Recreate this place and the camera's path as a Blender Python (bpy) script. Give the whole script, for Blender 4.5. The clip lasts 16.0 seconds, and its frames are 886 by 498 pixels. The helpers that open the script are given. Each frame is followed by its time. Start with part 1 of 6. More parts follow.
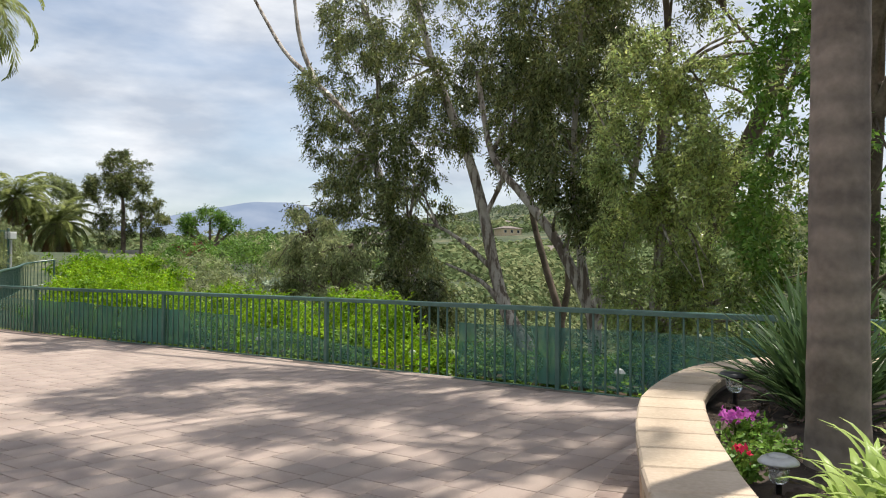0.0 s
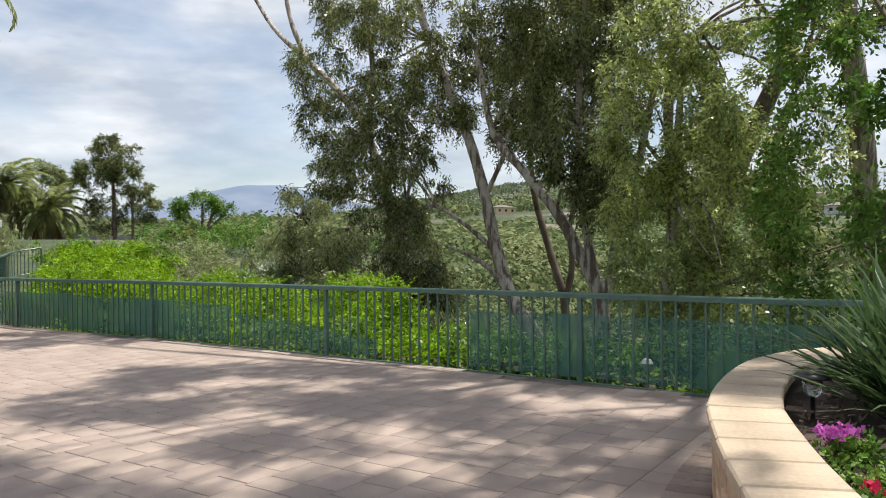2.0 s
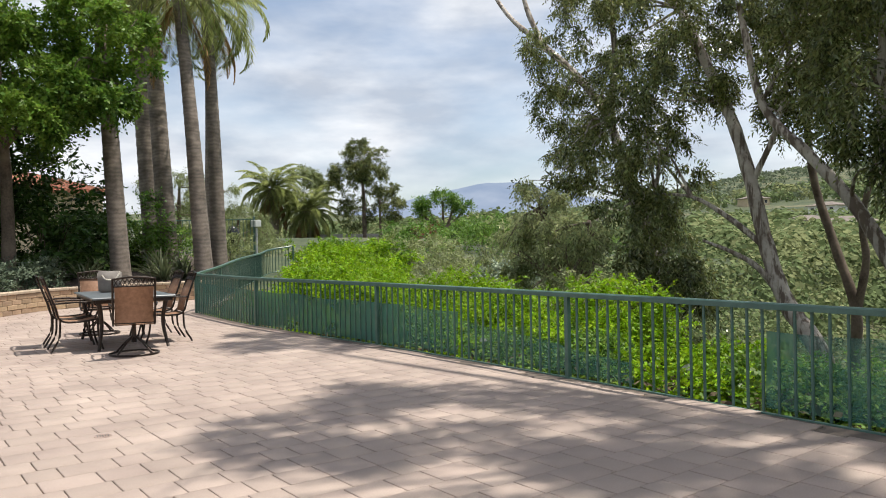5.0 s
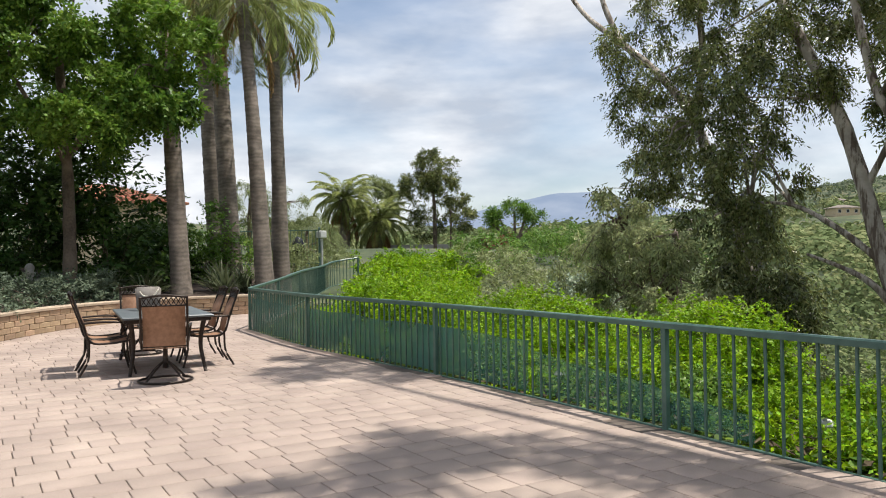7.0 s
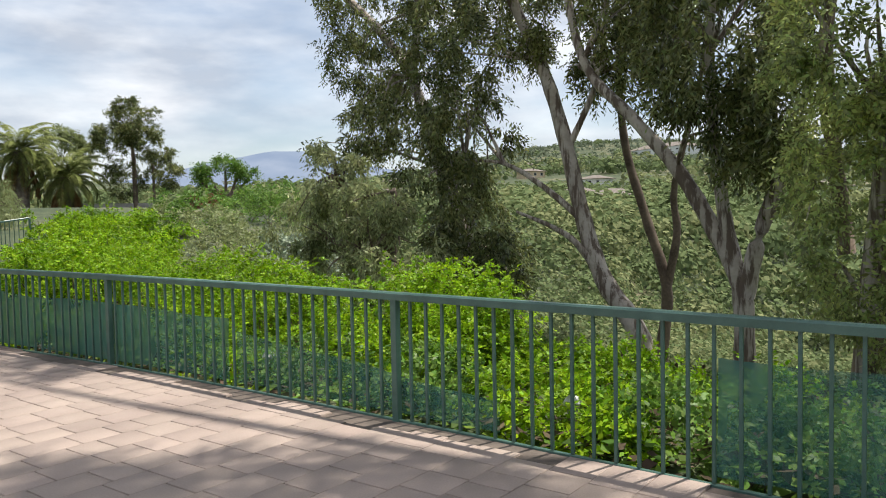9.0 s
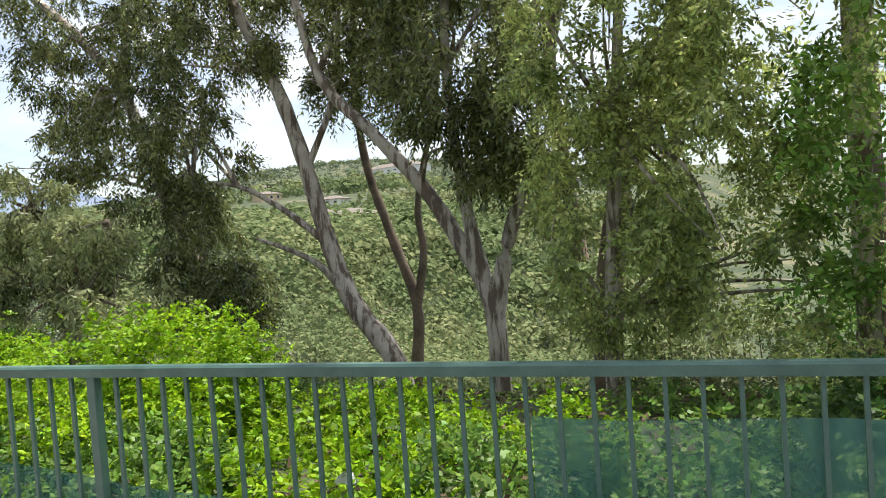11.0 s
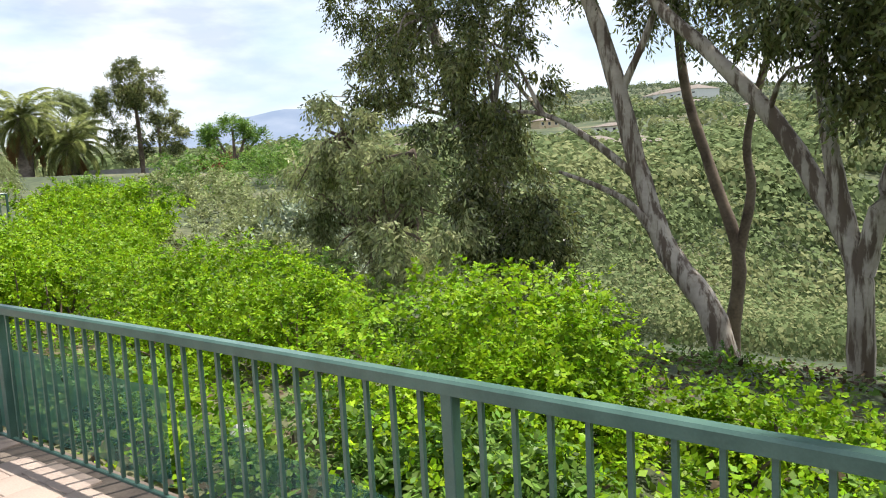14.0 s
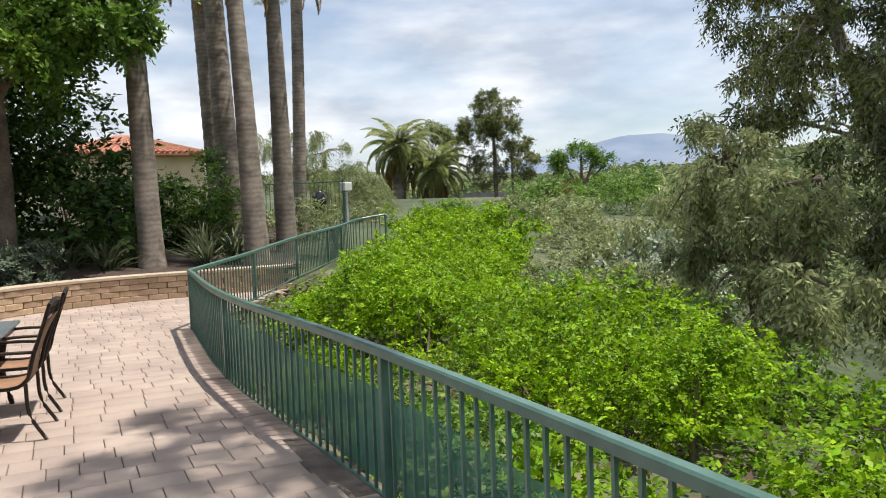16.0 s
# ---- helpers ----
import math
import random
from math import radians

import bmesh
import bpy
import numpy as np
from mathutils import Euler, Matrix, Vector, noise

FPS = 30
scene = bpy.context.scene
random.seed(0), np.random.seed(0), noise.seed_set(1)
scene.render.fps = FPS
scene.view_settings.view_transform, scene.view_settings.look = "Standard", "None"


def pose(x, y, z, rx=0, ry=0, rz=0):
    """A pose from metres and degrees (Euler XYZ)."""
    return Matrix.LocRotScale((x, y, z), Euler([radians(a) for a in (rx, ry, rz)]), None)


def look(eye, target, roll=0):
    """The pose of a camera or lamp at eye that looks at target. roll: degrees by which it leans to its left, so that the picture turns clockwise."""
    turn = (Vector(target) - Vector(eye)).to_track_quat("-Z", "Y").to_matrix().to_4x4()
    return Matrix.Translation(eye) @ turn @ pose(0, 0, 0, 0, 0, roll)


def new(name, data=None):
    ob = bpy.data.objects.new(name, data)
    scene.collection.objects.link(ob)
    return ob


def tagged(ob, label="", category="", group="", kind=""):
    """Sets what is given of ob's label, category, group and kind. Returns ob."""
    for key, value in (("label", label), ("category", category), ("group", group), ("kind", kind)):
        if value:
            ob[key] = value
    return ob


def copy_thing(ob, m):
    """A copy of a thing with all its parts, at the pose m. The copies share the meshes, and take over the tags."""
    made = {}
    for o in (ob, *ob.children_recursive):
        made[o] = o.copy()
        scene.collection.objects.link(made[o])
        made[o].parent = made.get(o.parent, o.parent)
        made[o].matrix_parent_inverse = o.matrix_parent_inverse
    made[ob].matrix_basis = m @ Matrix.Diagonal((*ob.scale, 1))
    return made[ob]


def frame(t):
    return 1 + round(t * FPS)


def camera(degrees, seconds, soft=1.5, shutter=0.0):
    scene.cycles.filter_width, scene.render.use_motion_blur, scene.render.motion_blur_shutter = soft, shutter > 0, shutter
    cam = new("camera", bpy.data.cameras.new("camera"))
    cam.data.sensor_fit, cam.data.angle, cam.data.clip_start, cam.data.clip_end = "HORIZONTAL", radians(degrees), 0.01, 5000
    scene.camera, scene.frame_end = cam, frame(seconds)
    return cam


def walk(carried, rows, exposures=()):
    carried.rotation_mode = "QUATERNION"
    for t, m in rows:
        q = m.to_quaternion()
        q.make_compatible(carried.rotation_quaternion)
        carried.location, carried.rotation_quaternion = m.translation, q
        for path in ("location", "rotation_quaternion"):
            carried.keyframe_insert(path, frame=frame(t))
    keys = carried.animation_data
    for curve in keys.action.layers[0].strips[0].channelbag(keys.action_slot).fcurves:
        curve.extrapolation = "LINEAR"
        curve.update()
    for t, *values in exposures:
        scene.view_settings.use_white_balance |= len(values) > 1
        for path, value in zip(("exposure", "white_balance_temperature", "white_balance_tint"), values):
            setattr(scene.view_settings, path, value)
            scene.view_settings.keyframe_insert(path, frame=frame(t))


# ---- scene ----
cam = camera(61.0, 16.0, soft=1.05)
PATH = [
    (0, (0.572, 1.015, 1.276), (-0.804, 2.466, 1.322), 0.3),
    (0.5, (0.478, 1.045, 1.264), (-0.857, 2.534, 1.29), -0.2),
    (1, (0.368, 1.152, 1.272), (-0.955, 2.652, 1.284), -0.5),
    (1.5, (0.218, 1.298, 1.298), (-1.118, 2.787, 1.293), -0.9),
    (2, (-0.013, 1.405, 1.319), (-1.378, 2.867, 1.312), -0.7),
    (2.5, (-0.205, 1.555, 1.323), (-1.603, 2.985, 1.311), -0.8),
    (3, (-0.447, 1.793, 1.336), (-1.888, 3.181, 1.323), -0.9),
    (3.5, (-0.758, 1.966, 1.337), (-2.255, 3.292, 1.323), -1.0),
    (4, (-0.962, 2.071, 1.343), (-2.53, 3.313, 1.321), -1.2),
    (4.5, (-1.189, 2.267, 1.359), (-2.845, 3.389, 1.337), -1.3),
    (5, (-1.384, 2.427, 1.345), (-3.132, 3.399, 1.336), -1.1),
    (5.2, (-1.493, 2.519, 1.38), (-3.276, 3.423, 1.373), -1.3),
    (7.3, (-2.702, 3.225, 1.413), (-4.534, 4.026, 1.435), -0.9),
    (7.5, (-2.811, 3.307, 1.418), (-4.612, 4.178, 1.424), -1.1),
    (8, (-3.081, 3.514, 1.405), (-4.769, 4.586, 1.363), -1.3),
    (8.5, (-3.406, 3.717, 1.386), (-4.95, 4.985, 1.301), -1.0),
    (9, (-3.635, 3.892, 1.384), (-5.048, 5.304, 1.285), -1.1),
    (9.5, (-3.848, 4.089, 1.386), (-5.11, 5.638, 1.294), -1.8),
    (10, (-4.199, 4.437, 1.369), (-5.232, 6.148, 1.302), -2.7),
    (10.2, (-4.208, 4.475, 1.37), (-5.137, 6.245, 1.312), -3.2),
    (12.3, (-4.69, 5.092, 1.54), (-5.527, 6.907, 1.456), -4.4),
    (12.5, (-4.759, 5.12, 1.543), (-5.728, 6.866, 1.426), -4.2),
    (13, (-4.964, 5.222, 1.576), (-6.168, 6.809, 1.393), -3.9),
    (13.5, (-5.272, 5.349, 1.573), (-6.594, 6.835, 1.361), -3.5),
    (14, (-5.595, 5.469, 1.575), (-7.032, 6.843, 1.354), -3.0),
    (14.5, (-5.896, 5.601, 1.611), (-7.465, 6.822, 1.394), -2.6),
    (15, (-6.186, 5.655, 1.608), (-7.89, 6.684, 1.421), -2.4),
    (15.1, (-6.258, 5.657, 1.612), (-7.988, 6.644, 1.434), -2.0),
    (15.5, (-6.516, 5.664, 1.611), (-8.335, 6.482, 1.462), -2.3),
    (16, (-6.828, 5.684, 1.633), (-8.723, 6.315, 1.518), -2.0),
]
walk(cam, [(t, look(eye, target, roll)) for t, eye, target, roll in PATH],
     exposures=[(0, 0.35), (8.5, 0.35), (10.2, 0.68), (12.0, 0.9), (13.2, 0.86), (14.5, 0.78), (15.3, 0.58), (16, 0.46)])

# ---- light ----
SUN_EL, SUN_AZ = 72.0, 8.0        # degrees; azimuth from +y towards +x
sun = new("sun", bpy.data.lights.new("sun", "SUN"))
sun.data.energy, sun.data.angle, sun.data.color = 4.6, radians(0.6), (1.0, 0.95, 0.86)
to_sun = Vector((math.sin(radians(SUN_AZ)) * math.cos(radians(SUN_EL)), math.cos(radians(SUN_AZ)) * math.cos(radians(SUN_EL)), math.sin(radians(SUN_EL))))
sun.matrix_world = look(to_sun * 50, (0, 0, 0))

world = bpy.data.worlds.new("sky")
scene.world = world
world.use_nodes = True
nt = world.node_tree
nt.nodes.clear()
sky = nt.nodes.new("ShaderNodeTexSky")
sky.sky_type, sky.sun_disc = "NISHITA", False
sky.sun_elevation, sky.sun_rotation = radians(SUN_EL), radians(SUN_AZ)
tc = nt.nodes.new("ShaderNodeTexCoord")
mp = nt.nodes.new("ShaderNodeMapping")
mp.inputs["Scale"].default_value = (1.6, 1.6, 5.0)
nz = nt.nodes.new("ShaderNodeTexNoise")
nz.inputs["Scale"].default_value, nz.inputs["Detail"].default_value, nz.inputs["Roughness"].default_value = 1.7, 9.0, 0.52
rampc = nt.nodes.new("ShaderNodeValToRGB")
rampc.color_ramp.elements[0].position, rampc.color_ramp.elements[0].color = 0.36, (0.25, 0.25, 0.25, 1)
rampc.color_ramp.elements[1].position, rampc.color_ramp.elements[1].color = 0.62, (0.95, 0.95, 0.95, 1)
nz2 = nt.nodes.new("ShaderNodeTexNoise")
nz2.inputs["Scale"].default_value, nz2.inputs["Detail"].default_value = 4.5, 6.0
rampd = nt.nodes.new("ShaderNodeValToRGB")
rampd.color_ramp.elements[0].position, rampd.color_ramp.elements[0].color = 0.35, (4.3, 4.7, 5.4, 1)
rampd.color_ramp.elements[1].position, rampd.color_ramp.elements[1].color = 0.68, (8.0, 8.1, 8.3, 1)
mixs = nt.nodes.new("ShaderNodeMix")
mixs.data_type = "RGBA"
bg = nt.nodes.new("ShaderNodeBackground")
bg.inputs["Strength"].default_value = 0.105
wo = nt.nodes.new("ShaderNodeOutputWorld")
nt.links.new(tc.outputs["Generated"], mp.inputs["Vector"])
nt.links.new(mp.outputs["Vector"], nz.inputs["Vector"])
nt.links.new(mp.outputs["Vector"], nz2.inputs["Vector"])
nt.links.new(nz.outputs["Fac"], rampc.inputs["Fac"])
nt.links.new(nz2.outputs["Fac"], rampd.inputs["Fac"])
nt.links.new(rampc.outputs["Color"], mixs.inputs[0])
nt.links.new(sky.outputs["Color"], mixs.inputs[6])
nt.links.new(rampd.outputs["Color"], mixs.inputs[7])
nt.links.new(mixs.outputs[2], bg.inputs["Color"])
nt.links.new(bg.outputs["Background"], wo.inputs["Surface"])


# ---- materials ----
def material(name, c1, c2, rough=0.8, scale=4.0, bump=0.2, fine=60.0, metal=0.0, vary=0.0, island=False, translucent=0.0):
    """Two-scale noise colour with bump; vary: change of value from object to object or island to island."""
    m = bpy.data.materials.new(name)
    m.use_nodes = True
    n, l = m.node_tree.nodes, m.node_tree.links
    b = n["Principled BSDF"]
    b.inputs["Roughness"].default_value, b.inputs["Metallic"].default_value = rough, metal
    co = n.new("ShaderNodeTexCoord")
    a = n.new("ShaderNodeTexNoise")
    a.inputs["Scale"].default_value, a.inputs["Detail"].default_value = scale, 5.0
    f = n.new("ShaderNodeTexNoise")
    f.inputs["Scale"].default_value, f.inputs["Detail"].default_value = fine, 3.0
    l.new(co.outputs["Object"], a.inputs["Vector"])
    l.new(co.outputs["Object"], f.inputs["Vector"])
    add = n.new("ShaderNodeMath")
    add.operation = "MULTIPLY_ADD"
    add.inputs[1].default_value = 0.35
    l.new(f.outputs["Fac"], add.inputs[0])
    l.new(a.outputs["Fac"], add.inputs[2])
    r = n.new("ShaderNodeValToRGB")
    r.color_ramp.elements[0].position, r.color_ramp.elements[0].color = 0.45, (*c1, 1)
    r.color_ramp.elements[1].position, r.color_ramp.elements[1].color = 0.9, (*c2, 1)
    l.new(add.outputs[0], r.inputs["Fac"])
    out = r.outputs["Color"]
    if vary:
        if island:
            src = n.new("ShaderNodeNewGeometry").outputs["Random Per Island"]
        else:
            src = n.new("ShaderNodeObjectInfo").outputs["Random"]
        mr = n.new("ShaderNodeMapRange")
        mr.inputs["To Min"].default_value, mr.inputs["To Max"].default_value = 1 - vary, 1 + vary
        l.new(src, mr.inputs["Value"])
        hs = n.new("ShaderNodeHueSaturation")
        l.new(mr.outputs["Result"], hs.inputs["Value"])
        l.new(out, hs.inputs["Color"])
        mh = n.new("ShaderNodeMapRange")
        mh.inputs["To Min"].default_value, mh.inputs["To Max"].default_value = 0.5 - 0.04 * vary, 0.5 + 0.04 * vary
        mu = n.new("ShaderNodeMath")
        mu.operation = "FRACT"
        m7 = n.new("ShaderNodeMath")
        m7.operation = "MULTIPLY"
        m7.inputs[1].default_value = 7.31
        l.new(src, m7.inputs[0])
        l.new(m7.outputs[0], mu.inputs[0])
        l.new(mu.outputs[0], mh.inputs["Value"])
        l.new(mh.outputs["Result"], hs.inputs["Hue"])
        out = hs.outputs["Color"]
    l.new(out, b.inputs["Base Color"])
    if bump:
        bp = n.new("ShaderNodeBump")
        bp.inputs["Strength"].default_value, bp.inputs["Distance"].default_value = bump, 0.01
        l.new(add.outputs[0], bp.inputs["Height"])
        l.new(bp.outputs["Normal"], b.inputs["Normal"])
    if translucent:
        tr = n.new("ShaderNodeBsdfTranslucent")
        l.new(out, tr.inputs["Color"])
        mx = n.new("ShaderNodeMixShader")
        mx.inputs[0].default_value = translucent
        l.new(b.outputs[0], mx.inputs[1])
        l.new(tr.outputs[0], mx.inputs[2])
        l.new(mx.outputs[0], n["Material Output"].inputs["Surface"])
    return m


def leaf_mat(name, c1, c2, rough=0.45, vary=0.45, tr=0.35, gloss=0.22):
    m = material(name, c1, c2, rough, 0.6, 0, 6.0, vary=vary, island=True, translucent=tr)
    m.node_tree.nodes["Principled BSDF"].inputs["Specular IOR Level"].default_value = gloss
    return m


M_PAVER = material("paver", (0.27, 0.21, 0.18), (0.41, 0.325, 0.275), 0.85, 1.2, 0.35, 90, vary=0.07)
M_PAVER_I = material("paver_field", (0.27, 0.21, 0.18), (0.41, 0.325, 0.275), 0.85, 1.2, 0.35, 90, vary=0.07, island=True)
M_JOINT = material("joint_sand", (0.08, 0.065, 0.055), (0.17, 0.135, 0.11), 0.95, 6, 0.3)
M_BAND = material("band_brick", (0.22, 0.16, 0.13), (0.36, 0.28, 0.24), 0.85, 5, 0.3, vary=0.15)
M_CAP = material("cap_stone", (0.38, 0.295, 0.21), (0.56, 0.45, 0.34), 0.88, 3, 0.5, 50, vary=0.08)
M_BLOCK = material("wall_block", (0.34, 0.23, 0.145), (0.56, 0.41, 0.27), 0.9, 4, 0.6, 40, vary=0.2)
M_FENCE = material("green_paint", (0.048, 0.105, 0.085), (0.085, 0.165, 0.135), 0.33, 8, 0.08, 120)


def streak_bark(name, c1, c2, c3):
    """Peeling bark: long upright strips of old grey over pale new bark."""
    m = material(name, c1, c2, 0.8, 1.6, 0.5, 14)
    n, l = m.node_tree.nodes, m.node_tree.links
    b = n["Principled BSDF"]
    base = b.inputs["Base Color"].links[0].from_socket
    co = n.new("ShaderNodeTexCoord")
    mp = n.new("ShaderNodeMapping")
    mp.inputs["Scale"].default_value = (5.0, 5.0, 0.7)
    a = n.new("ShaderNodeTexNoise")
    a.inputs["Scale"].default_value, a.inputs["Detail"].default_value, a.inputs["Roughness"].default_value = 1.5, 6.0, 0.65
    r = n.new("ShaderNodeValToRGB")
    r.color_ramp.elements[0].position, r.color_ramp.elements[0].color = 0.47, (0, 0, 0, 1)
    r.color_ramp.elements[1].position, r.color_ramp.elements[1].color = 0.56, (1, 1, 1, 1)
    x = n.new("ShaderNodeMix")
    x.data_type = "RGBA"
    x.inputs[7].default_value = (*c3, 1)
    l.new(co.outputs["Object"], mp.inputs["Vector"])
    l.new(mp.outputs["Vector"], a.inputs["Vector"])
    l.new(a.outputs["Fac"], r.inputs["Fac"])
    l.new(r.outputs["Color"], x.inputs[0])
    l.new(base, x.inputs[6])
    l.new(x.outputs[2], b.inputs["Base Color"])
    return m


M_BARK = streak_bark("euc_bark", (0.30, 0.255, 0.21), (0.56, 0.50, 0.43), (0.13, 0.095, 0.07))
M_BARK_D = material("dark_bark", (0.07, 0.05, 0.035), (0.22, 0.165, 0.12), 0.9, 2.5, 0.6, 20)
M_SOIL = material("mulch", (0.018, 0.012, 0.009), (0.09, 0.06, 0.045), 0.95, 8, 0.8, 60)
M_IRON = material("bronze_metal", (0.016, 0.011, 0.009), (0.05, 0.036, 0.028), 0.4, 20, 0.1, 120, metal=0.6)
M_SLING = material("sling_fabric", (0.24, 0.125, 0.07), (0.36, 0.20, 0.12), 0.7, 20, 0.15, 300)
M_TABLE = material("slate_top", (0.075, 0.09, 0.10), (0.16, 0.18, 0.19), 0.35, 4, 0.15, 60)
M_STONE = material("cast_stone", (0.22, 0.20, 0.17), (0.42, 0.39, 0.34), 0.9, 5, 0.4)
M_STUCCO = material("stucco", (0.55, 0.43, 0.28), (0.68, 0.55, 0.38), 0.9, 1.5, 0.2)
M_ROOFB = material("weathered_roof", (0.13, 0.105, 0.09), (0.24, 0.205, 0.175), 0.9, 2, 0.3)
M_TILE = material("roof_tile", (0.30, 0.11, 0.06), (0.46, 0.20, 0.12), 0.8, 2, 0.3, vary=0.2)
M_WHITE = material("white_paint", (0.62, 0.62, 0.60), (0.80, 0.80, 0.78), 0.6, 3, 0.05)
M_GREYW = material("grey_block_wall", (0.26, 0.24, 0.22), (0.42, 0.40, 0.37), 0.9, 1.5, 0.3)
M_DARKG = material("dark_glass_paint", (0.012, 0.014, 0.016), (0.03, 0.032, 0.035), 0.2, 3, 0)
M_LAMP = material("pewter", (0.42, 0.41, 0.40), (0.60, 0.59, 0.57), 0.4, 12, 0.1, metal=0.35)
M_LAMPB = material("black_lamp", (0.012, 0.012, 0.014), (0.04, 0.04, 0.042), 0.4, 12, 0.1)
M_BAG = material("bag_fabric", (0.16, 0.14, 0.125), (0.27, 0.245, 0.22), 0.85, 8, 0.2, 150)
M_ROPE = material("rope", (0.6, 0.55, 0.46), (0.78, 0.73, 0.64), 0.9, 20, 0.3)

L_BRIGHT = leaf_mat("bright_leaf", (0.065, 0.155, 0.006), (0.34, 0.53, 0.016), 0.45, 0.45, 0.38, 0.15)
L_FAR = leaf_mat("valley_leaf", (0.085, 0.12, 0.05), (0.20, 0.25, 0.11), 0.9, 0.1, 0.25, 0.05)
# L_HAZE has the air's haze mixed into its leaf colour
L_HAZE = leaf_mat("hazed_hill_leaf", (0.12, 0.15, 0.10), (0.20, 0.235, 0.15), 0.9, 0.2, 0.25, 0.05)
L_FAR_DRY = leaf_mat("valley_scrub", (0.14, 0.165, 0.07), (0.30, 0.32, 0.155), 0.9, 0.1, 0.3, 0.05)
L_MID = leaf_mat("mid_leaf", (0.07, 0.16, 0.022), (0.21, 0.33, 0.06))
L_SHADE = leaf_mat("shade_leaf", (0.06, 0.13, 0.018), (0.22, 0.34, 0.05), 0.45, 0.45, 0.38)
L_DARK = leaf_mat("dark_leaf", (0.028, 0.07, 0.016), (0.09, 0.15, 0.03))
L_EUC = leaf_mat("euc_leaf", (0.065, 0.088, 0.03), (0.27, 0.29, 0.10), 0.25, 0.7, 0.4, 0.6)
L_EUC2 = leaf_mat("euc_leaf_light", (0.19, 0.25, 0.07), (0.60, 0.65, 0.25), 0.28, 0.65, 0.55, 0.6)
L_GREY = leaf_mat("grey_leaf", (0.20, 0.25, 0.17), (0.42, 0.48, 0.36), 0.5, 0.4, 0.25)
L_OLIVE = leaf_mat("olive_leaf", (0.14, 0.17, 0.065), (0.32, 0.36, 0.16), 0.5, 0.4, 0.35)
L_SAGE = leaf_mat("sage_leaf", (0.20, 0.24, 0.10), (0.52, 0.54, 0.27), 0.4, 0.55, 0.5, 0.4)
L_PALM = leaf_mat("palm_leaf", (0.16, 0.20, 0.06), (0.42, 0.45, 0.17), 0.5, 0.4, 0.45, 0.3)
L_DEAD = leaf_mat("dead_frond", (0.22, 0.125, 0.05), (0.40, 0.26, 0.12), 0.8, 0.3, 0.2)
L_LITTER = leaf_mat("litter_leaf", (0.05, 0.036, 0.024), (0.15, 0.11, 0.07), 0.8, 0.4, 0.1, 0.1)
L_RED = leaf_mat("red_leaf", (0.17, 0.035, 0.03), (0.30, 0.09, 0.06), 0.6, 0.3, 0.2)
L_PINK = leaf_mat("pink_petal", (0.50, 0.08, 0.42), (0.72, 0.24, 0.64), 0.6, 0.2, 0.35)
L_CRIM = leaf_mat("crimson_petal", (0.55, 0.01, 0.06), (0.75, 0.05, 0.14), 0.6, 0.2, 0.35)
L_AGAP = leaf_mat("dark_strap", (0.04, 0.085, 0.03), (0.10, 0.16, 0.06), 0.4, 0.3, 0.25)
L_FLAX = leaf_mat("flax_leaf", (0.07, 0.10, 0.045), (0.20, 0.22, 0.12), 0.45, 0.35, 0.25)
L_GREY2 = leaf_mat("grey_bush", (0.07, 0.10, 0.06), (0.16, 0.20, 0.13), 0.55, 0.35, 0.2)
M_CHIP = material("bark_chip", (0.05, 0.032, 0.022), (0.20, 0.15, 0.11), 0.9, 6, 0.2, vary=0.5, island=True)
L_STRAP = leaf_mat("strap_leaf", (0.26, 0.38, 0.09), (0.55, 0.65, 0.22), 0.35, 0.3, 0.35)


def screen_mat(name, thick, thin):
    """Woven windscreen: fine dark threads with gaps."""
    m = bpy.data.materials.new(name)
    m.use_nodes = True
    n, l = m.node_tree.nodes, m.node_tree.links
    b = n["Principled BSDF"]
    b.inputs["Base Color"].default_value, b.inputs["Roughness"].default_value = (0.06, 0.20, 0.165, 1), 0.6
    co = n.new("ShaderNodeTexCoord")
    w = n.new("ShaderNodeTexNoise")
    w.inputs["Scale"].default_value = 1.1
    l.new(co.outputs["Object"], w.inputs["Vector"])
    mr = n.new("ShaderNodeMapRange")
    mr.inputs["From Min"].default_value, mr.inputs["From Max"].default_value = 0.35, 0.65
    mr.inputs["To Min"].default_value, mr.inputs["To Max"].default_value = thick, thin
    l.new(w.outputs["Fac"], mr.inputs["Value"])
    t = n.new("ShaderNodeBsdfTransparent")
    mx = n.new("ShaderNodeMixShader")
    l.new(mr.outputs["Result"], mx.inputs[0])
    l.new(t.outputs[0], mx.inputs[1])
    l.new(b.outputs[0], mx.inputs[2])
    l.new(mx.outputs[0], n["Material Output"].inputs["Surface"])
    return m


M_SCREEN = screen_mat("green_mesh", 0.8, 0.42)
M_SCREEN_DENSE = screen_mat("folded_green_mesh", 0.88, 0.56)


